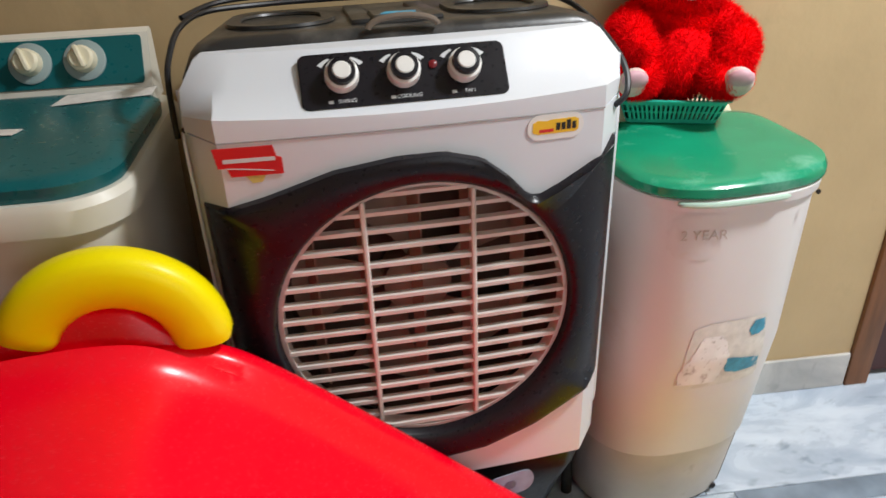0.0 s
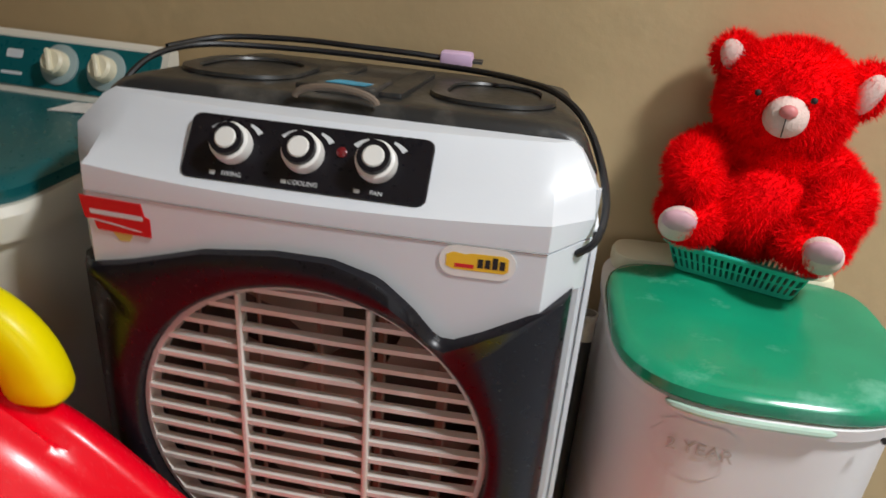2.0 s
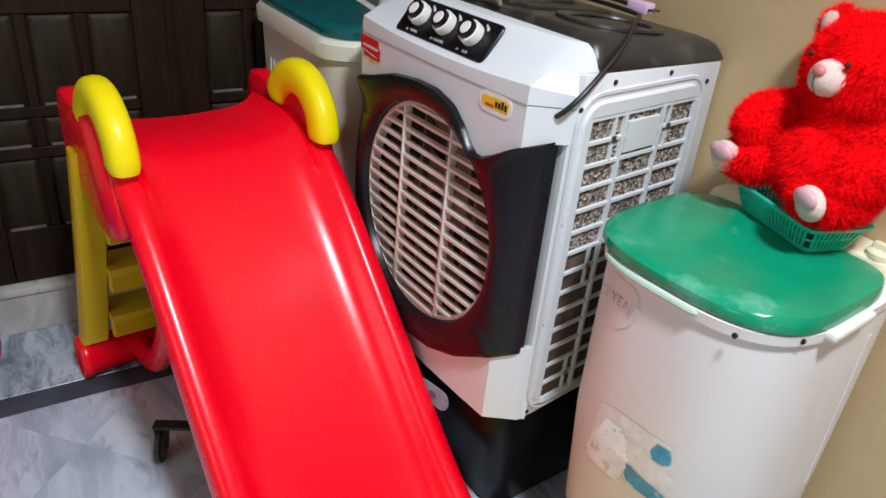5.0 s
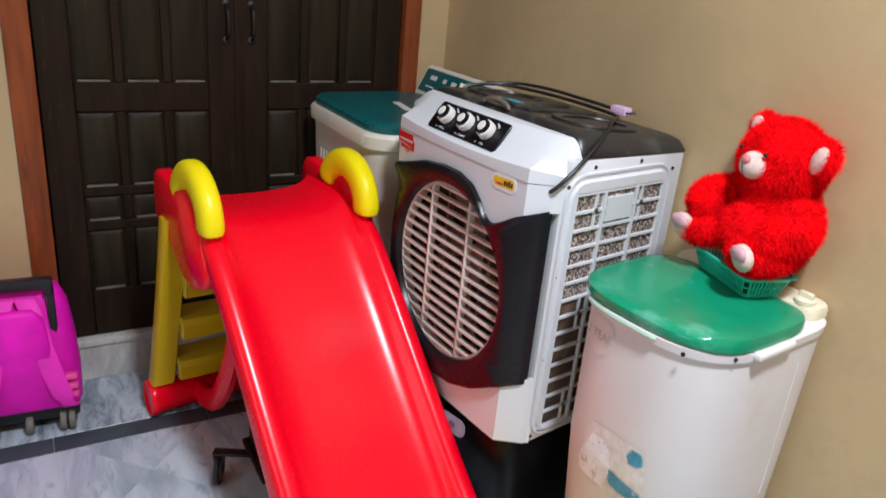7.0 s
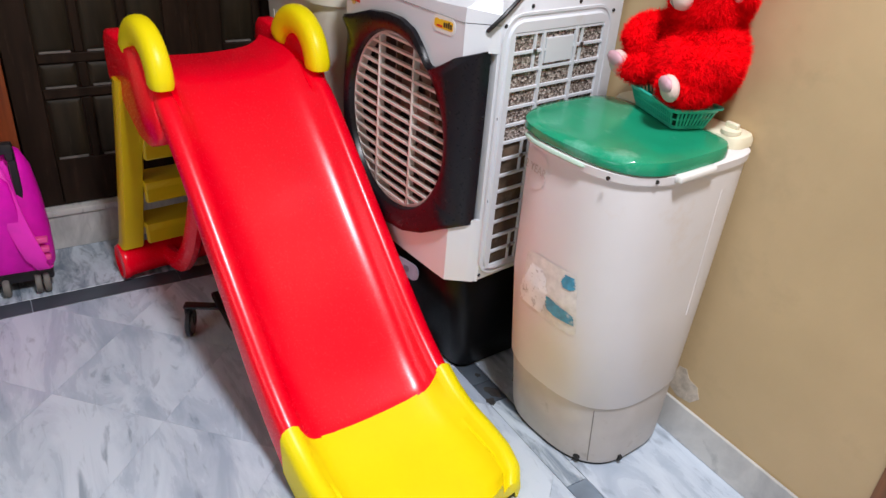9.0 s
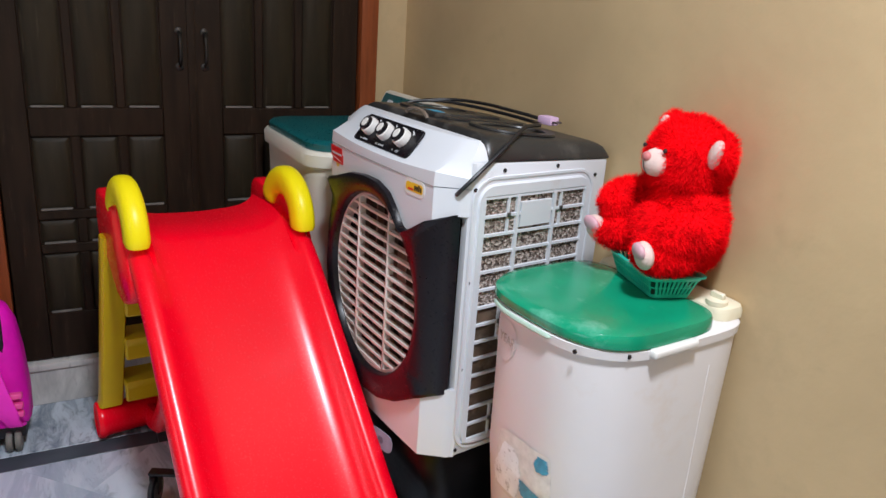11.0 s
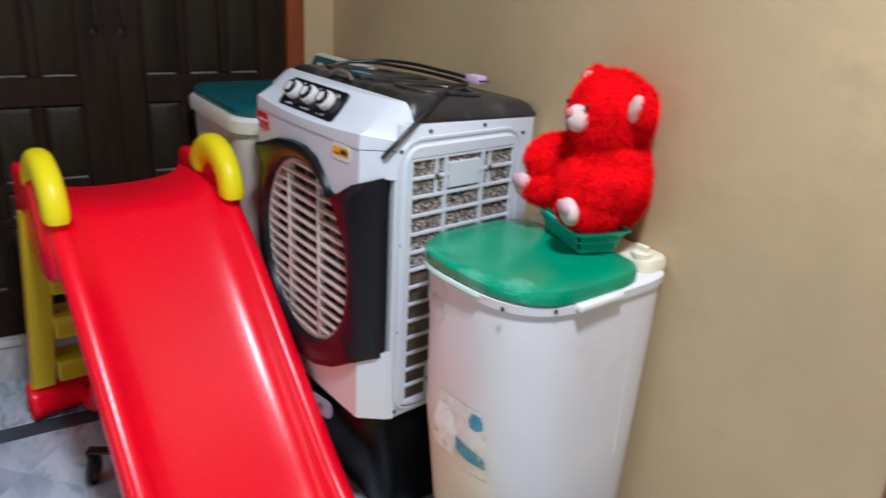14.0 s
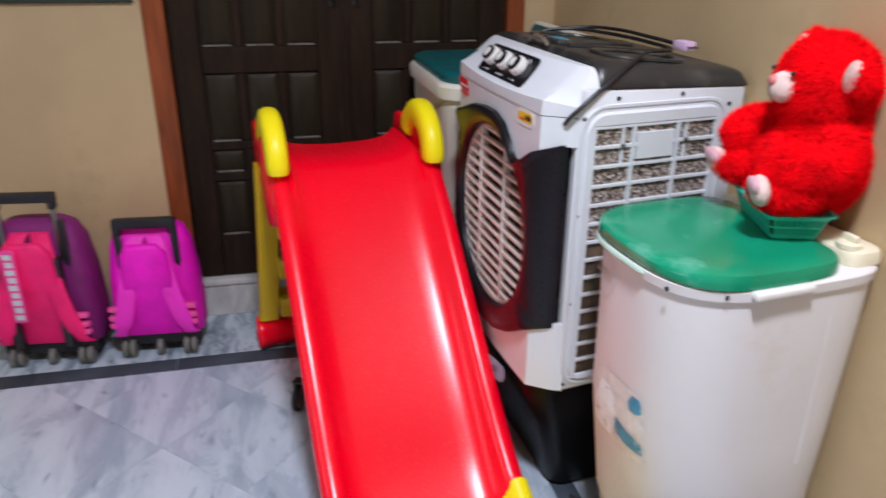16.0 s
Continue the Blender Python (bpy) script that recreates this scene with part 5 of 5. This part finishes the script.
blob(bm, (0.007, -0.083, 0.238), (0.011, 0.007, 0.009), (0, 0, 0), 2)
nnose = len(bm.faces)
for x in (-0.032, 0.032):
    blob(bm, (x, -0.064, 0.252), (0.0042, 0.004, 0.0042), (0, 0, 0), 2)
tube(bm, [(0.006, -0.0872, 0.230), (0.006, -0.0850, 0.217), (0.006, -0.077, 0.206)], 0.0007, 6)
bm.faces.ensure_lookup_table()
for i, f in enumerate(bm.faces):
    f.material_index = 0 if i < nred else 1 if i < npale else 2 if i < npink else 4 if i < nnose else 3
    f.smooth = True
me = bpy.data.meshes.new("teddy_bear")
bm.to_mesh(me)
bm.free()
for m_ in (M_FUR, M_PAW, M_PINKSATIN, M_DARK, M_NOSE):
    me.materials.append(m_)
bpy.data.objects.remove(bear)
bear = new("teddy_bear", me)
bear.matrix_world = pose(0.618, 0.325, 0.80, 0, 0, -16.4)
tagged(bear, "fluffy red plush bear sitting in the green basket", "teddy bear")


# ---- school trolley bags by the door ----
def trolley_bag(name, m, w, d, h, main, side_mat, label, dark_sides):
    bag = thing(name, m, label, "school bag", "school trolley bags")
    def r_(z, gw, gd, dy=0.0, r=0.05):
        return [Vector((x, y + dy, z)) for x, y in rrect(w * gw, d * gd, min(r, d * gd * 0.45), 6)]
    bm = B()
    ring_loft(bm, [r_(0.06, 0.94, 0.9), r_(0.075, 0.99, 0.98), r_(0.16, 1.0, 1.0), r_(h * 0.62, 0.96, 0.92), r_(h * 0.84, 0.88, 0.78), r_(h * 0.95, 0.74, 0.58), r_(h * 0.985, 0.55, 0.4), r_(h, 0.3, 0.2)])
    part("body", bm, side_mat, bag, smooth=60)
    bm = B()
    out = [(-w * 0.30, 0.085), (w * 0.30, 0.085), (w * 0.29, h * 0.5), (w * 0.24, h * 0.86), (w * 0.15, h * 0.93), (-w * 0.15, h * 0.93), (-w * 0.24, h * 0.86), (-w * 0.29, h * 0.5)]
    plate(bm, out, 0.022, Matrix.Translation((0, -d * 0.46, 0)) @ Matrix.Rotation(radians(97), 4, "X") , 0.008)
    part("back_panel", bm, main, bag, smooth=60)
    for s in (-1, 1):
        bm = B()
        path = smoothed([(s * w * 0.09, -d * 0.40, h * 0.94), (s * w * 0.15, -d * 0.62, h * 0.84), (s * w * 0.22, -d * 0.76, h * 0.60), (s * w * 0.30, -d * 0.78, h * 0.38), (s * w * 0.37, -d * 0.70, h * 0.22), (s * w * 0.40, -d * 0.56, 0.085)], 6)
        rings = []
        for i, p in enumerate(path):
            hw_ = 0.026 * (1 if i < len(path) * 0.7 else 0.72)
            rings.append([p + Vector((a, b, 0)) for a, b in ((-hw_, 0.004), (-hw_, -0.004), (-hw_ * 0.7, -0.008), (hw_ * 0.7, -0.008), (hw_, -0.004), (hw_, 0.004))])
        ring_loft(bm, rings)
        st = part("shoulder_strap", bm, main if dark_sides else M_STRAP, bag, smooth=60)
        for k, z in enumerate((0.13, 0.155, 0.185)):
            part("buckle", box(B(), s * w * 0.385 - 0.024, s * w * 0.385 + 0.024, -d * 0.74 - 0.006, -d * 0.74 + 0.014, z - 0.008, z + 0.008, 0.003, 1), M_BUCKLE, st)
        part("trolley_rail", box(B(), s * w * 0.30 - 0.011, s * w * 0.30 + 0.011, -d * 0.43, -d * 0.33, 0.05, h * 1.02, 0.004, 1), M_BAGBLACK, bag)
    top, half = (h * 1.20, w * 0.26) if dark_sides else (h * 1.06, w * 0.29)
    bm = B()
    box(bm, -half - 0.012, half + 0.012, -d * 0.38 - 0.016, -d * 0.38 + 0.016, top - 0.030, top, 0.008, 2)
    for s in (-1, 1):
        box(bm, s * half - 0.011, s * half + 0.011, -d * 0.38 - 0.013, -d * 0.38 + 0.013, top - 0.050, top - 0.012, 0.004, 1)
    part("pull_handle", bm, M_BAGBLACK, bag, "black pull handle")
    for s in (-1, 1):
        part("handle_post", box(B(), s * half - 0.007, s * half + 0.007, -d * 0.38 - 0.007, -d * 0.38 + 0.007, h * 0.7, top - 0.045, 0.002, 1), M_STEEL, bag)
        if dark_sides:
            part("webbing", box(B(), s * w * 0.24 - 0.014, s * w * 0.24 + 0.014, -d * 0.46 - 0.052, -d * 0.46 - 0.012, 0.08, h * 0.80, 0.004, 1), M_BAGBLACK, bag)
    part("base_plate", box(B(), -w * 0.46, w * 0.46, -d * 0.52, d * 0.40, 0.040, 0.075, 0.008, 2), M_BAGBLACK, bag)
    for x in (-w * 0.38, -w * 0.30, w * 0.30, w * 0.38):
        part("wheel", lathe(B(), [(0.008, -0.008), (0.028, -0.008), (0.031, -0.004), (0.031, 0.004), (0.028, 0.008), (0.008, 0.008)], 20, Matrix.Translation((x, -d * 0.50, 0.0312)) @ Matrix.Rotation(radians(90), 4, "Y")), M_WHEEL, bag)
    part("wheel", lathe(B(), [(0.008, -0.009), (0.026, -0.009), (0.029, -0.004), (0.029, 0.004), (0.026, 0.009), (0.008, 0.009)], 20, Matrix.Translation((0, -d * 0.48, 0.0292)) @ Matrix.Rotation(radians(90), 4, "Y")), M_WHEEL, bag)
    return bag


trolley_bag("school_bag", ROOM @ pose(-0.655, -0.885, 0.0, 0, 0, 86), 0.275, 0.15, 0.435, M_MAGENTA, M_MAGENTA, "magenta nylon school trolley bag standing upright", False)
b1 = trolley_bag("school_bag", ROOM @ pose(-0.672, -1.20, 0.0, 0, 0, 84), 0.30, 0.17, 0.465, M_PINK, M_PURPLE, "hot-pink and purple school trolley bag with strap tag", True)
tag = part("strap_tag", box(B(), -0.050, -0.014, -0.166, -0.161, 0.19, 0.42, 0.002, 1), M_BUCKLE, b1, "pale pink tag with print bars")
for k in range(9):
    part("print_bar", box(B(), -0.044 + 0.003 * (k % 2), -0.020, -0.1675, -0.1658, 0.200 + 0.024 * k, 0.216 + 0.024 * k), M_PRINT, tag)
bm = B()
blob(bm, (-0.135, -0.055, 0.125), (0.040, 0.055, 0.058), (0, 0, 0), 3)
part("side_pocket", bm, mat("violet_nylon", (0.10, 0.02, 0.30), 0.6, scale=14, var=0.2, grain=420, bump=0.25), b1, "violet side pocket", smooth=60)

# ---- floor pieces: slabs and inlay band ----
BAND_U0, BAND_U1, BAND_V0, BAND_V1 = -0.540, -0.467, 0.115, 0.173
slab_meshes = {}


def stone(name, u0, u1, v0, v1, material, parent, gap=0.0009):
    key = (round(u1 - u0, 3), round(v1 - v0, 3), material.name)
    if key not in slab_meshes:
        w, d = (u1 - u0) / 2 - gap, (v1 - v0) / 2 - gap
        me = bpy.data.meshes.new(name)
        e = 0.0008
        vs = [(-w, -d, -0.0035), (w, -d, -0.0035), (w, d, -0.0035), (-w, d, -0.0035), (-w, -d, -e), (w, -d, -e), (w, d, -e), (-w, d, -e), (-w + e, -d + e, 0), (w - e, -d + e, 0), (w - e, d - e, 0), (-w + e, d - e, 0)]
        fs = [(0, 1, 5, 4), (1, 2, 6, 5), (2, 3, 7, 6), (3, 0, 4, 7), (4, 5, 9, 8), (5, 6, 10, 9), (6, 7, 11, 10), (7, 4, 8, 11), (8, 9, 10, 11)]
        me.from_pydata(vs, [], fs)
        me.materials.append(material)
        slab_meshes[key] = me
    ob = new(name, slab_meshes[key])
    ob.parent = floor
    ob.matrix_basis = pose((u0 + u1) / 2, (v0 + v1) / 2, 0)
    return ob


def run(a, b, step):
    edges = [a]
    while edges[-1] + step < b - 0.02:
        edges.append(edges[-1] + step)
    return list(zip(edges, edges[1:] + [b]))


for v0, v1 in run(FV, BAND_V1, 0.41):
    stone("band_strip", BAND_U0, BAND_U1, v0 + 0.0, v1, M_SLATE, floor)
for u0, u1, m_ in ((BAND_U1, -0.057, M_SLATE), (-0.057, 0.353, M_SLATE), (0.353, 0.43, M_SLATE), (0.43, 0.74, M_MARBLE2)):
    stone("band_strip", u0, u1, BAND_V0, BAND_V1, m_, floor)
for u0, u1 in run(0.74, FU, 0.41):
    stone("band_strip", u0, u1, BAND_V0, BAND_V1, M_BAND2, floor)
for v0, v1 in run(FV, WV, 0.61):
    stone("border_slab", WU, BAND_U0, v0, v1, M_MARBLE2, floor)
for u0, u1 in run(BAND_U0, FU, 0.61):
    stone("border_slab", u0, u1, BAND_V1, WV, M_MARBLE, floor)


def clip(poly, axis, limit, keep_less):
    """Cut a polygon by one straight line."""
    out = []
    for a, b in zip(poly, poly[1:] + poly[:1]):
        ina = (a[axis] < limit) == keep_less
        inb = (b[axis] < limit) == keep_less
        if ina:
            out.append(a)
        if ina != inb:
            t = (limit - a[axis]) / (b[axis] - a[axis])
            out.append((a[0] + (b[0] - a[0]) * t, a[1] + (b[1] - a[1]) * t))
    return out


# dark spilled-dirt spots on the floor beside the dryer foot
spot_rng = random.Random(11)
M_SPOT = mat("floor_dirt", (0.035, 0.033, 0.032), 0.8, scale=60, var=0.4)
for x, y, r in ((0.412, 0.106, 0.027), (0.436, 0.078, 0.016), (0.336, 0.116, 0.011)):
    ring = [(r * spot_rng.uniform(0.55, 1.15) * math.cos(a), r * 0.8 * spot_rng.uniform(0.55, 1.15) * math.sin(a)) for a in [2 * math.pi * k / 14 for k in range(14)]]
    sp_ob = new("dirt_spot", finish(plate(B(), ring, 0.0006, pose(x, y, 0.0002)), "dirt_spot"))
    sp_ob.data.materials.append(M_SPOT)
    tagged(sp_ob, "dark dirt spot on the marble floor beside the dryer", "dirt spot", "dirt spots", "structure")

# marble slabs laid on the diagonal inside the dark band
SLAB = 0.305
DG = math.sqrt(0.5) * SLAB
for i in range(-22, 23):
    for j in range(-22, 23):
        cu, cv = 0.35 + (i - j) * DG, -0.62 + (i + j) * DG
        if cu < BAND_U1 - SLAB or cu > FU + SLAB or cv > BAND_V0 + SLAB or cv < FV - SLAB:
            continue
        h = DG - 0.0003
        poly = [(cu + h, cv), (cu, cv + h), (cu - h, cv), (cu, cv - h)]
        for axis, limit, less in ((0, BAND_U1 + 0.0009, False), (0, FU, True), (1, BAND_V0 - 0.0009, True), (1, FV, False)):
            poly = clip(poly, axis, limit, less) if poly else poly
        if len(poly) < 3:
            continue
        me = bpy.data.meshes.new("marble_slab")
        n = len(poly)
        vs = [(a - cu, b - cv, -0.0035) for a, b in poly] + [(a - cu, b - cv, -0.0003) for a, b in poly] + [((a - cu) * 0.9993, (b - cv) * 0.9993, 0.0) for a, b in poly]
        fs = [(k, (k + 1) % n, n + (k + 1) % n, n + k) for k in range(n)] + [(n + k, n + (k + 1) % n, 2 * n + (k + 1) % n, 2 * n + k) for k in range(n)] + [tuple(range(2 * n, 3 * n))]
        me.from_pydata(vs, [], fs)
        me.materials.append(M_MARBLE)
        ob = new("marble_slab", me)
        ob.parent = floor
        ob.matrix_basis = pose(cu, cv, 0)
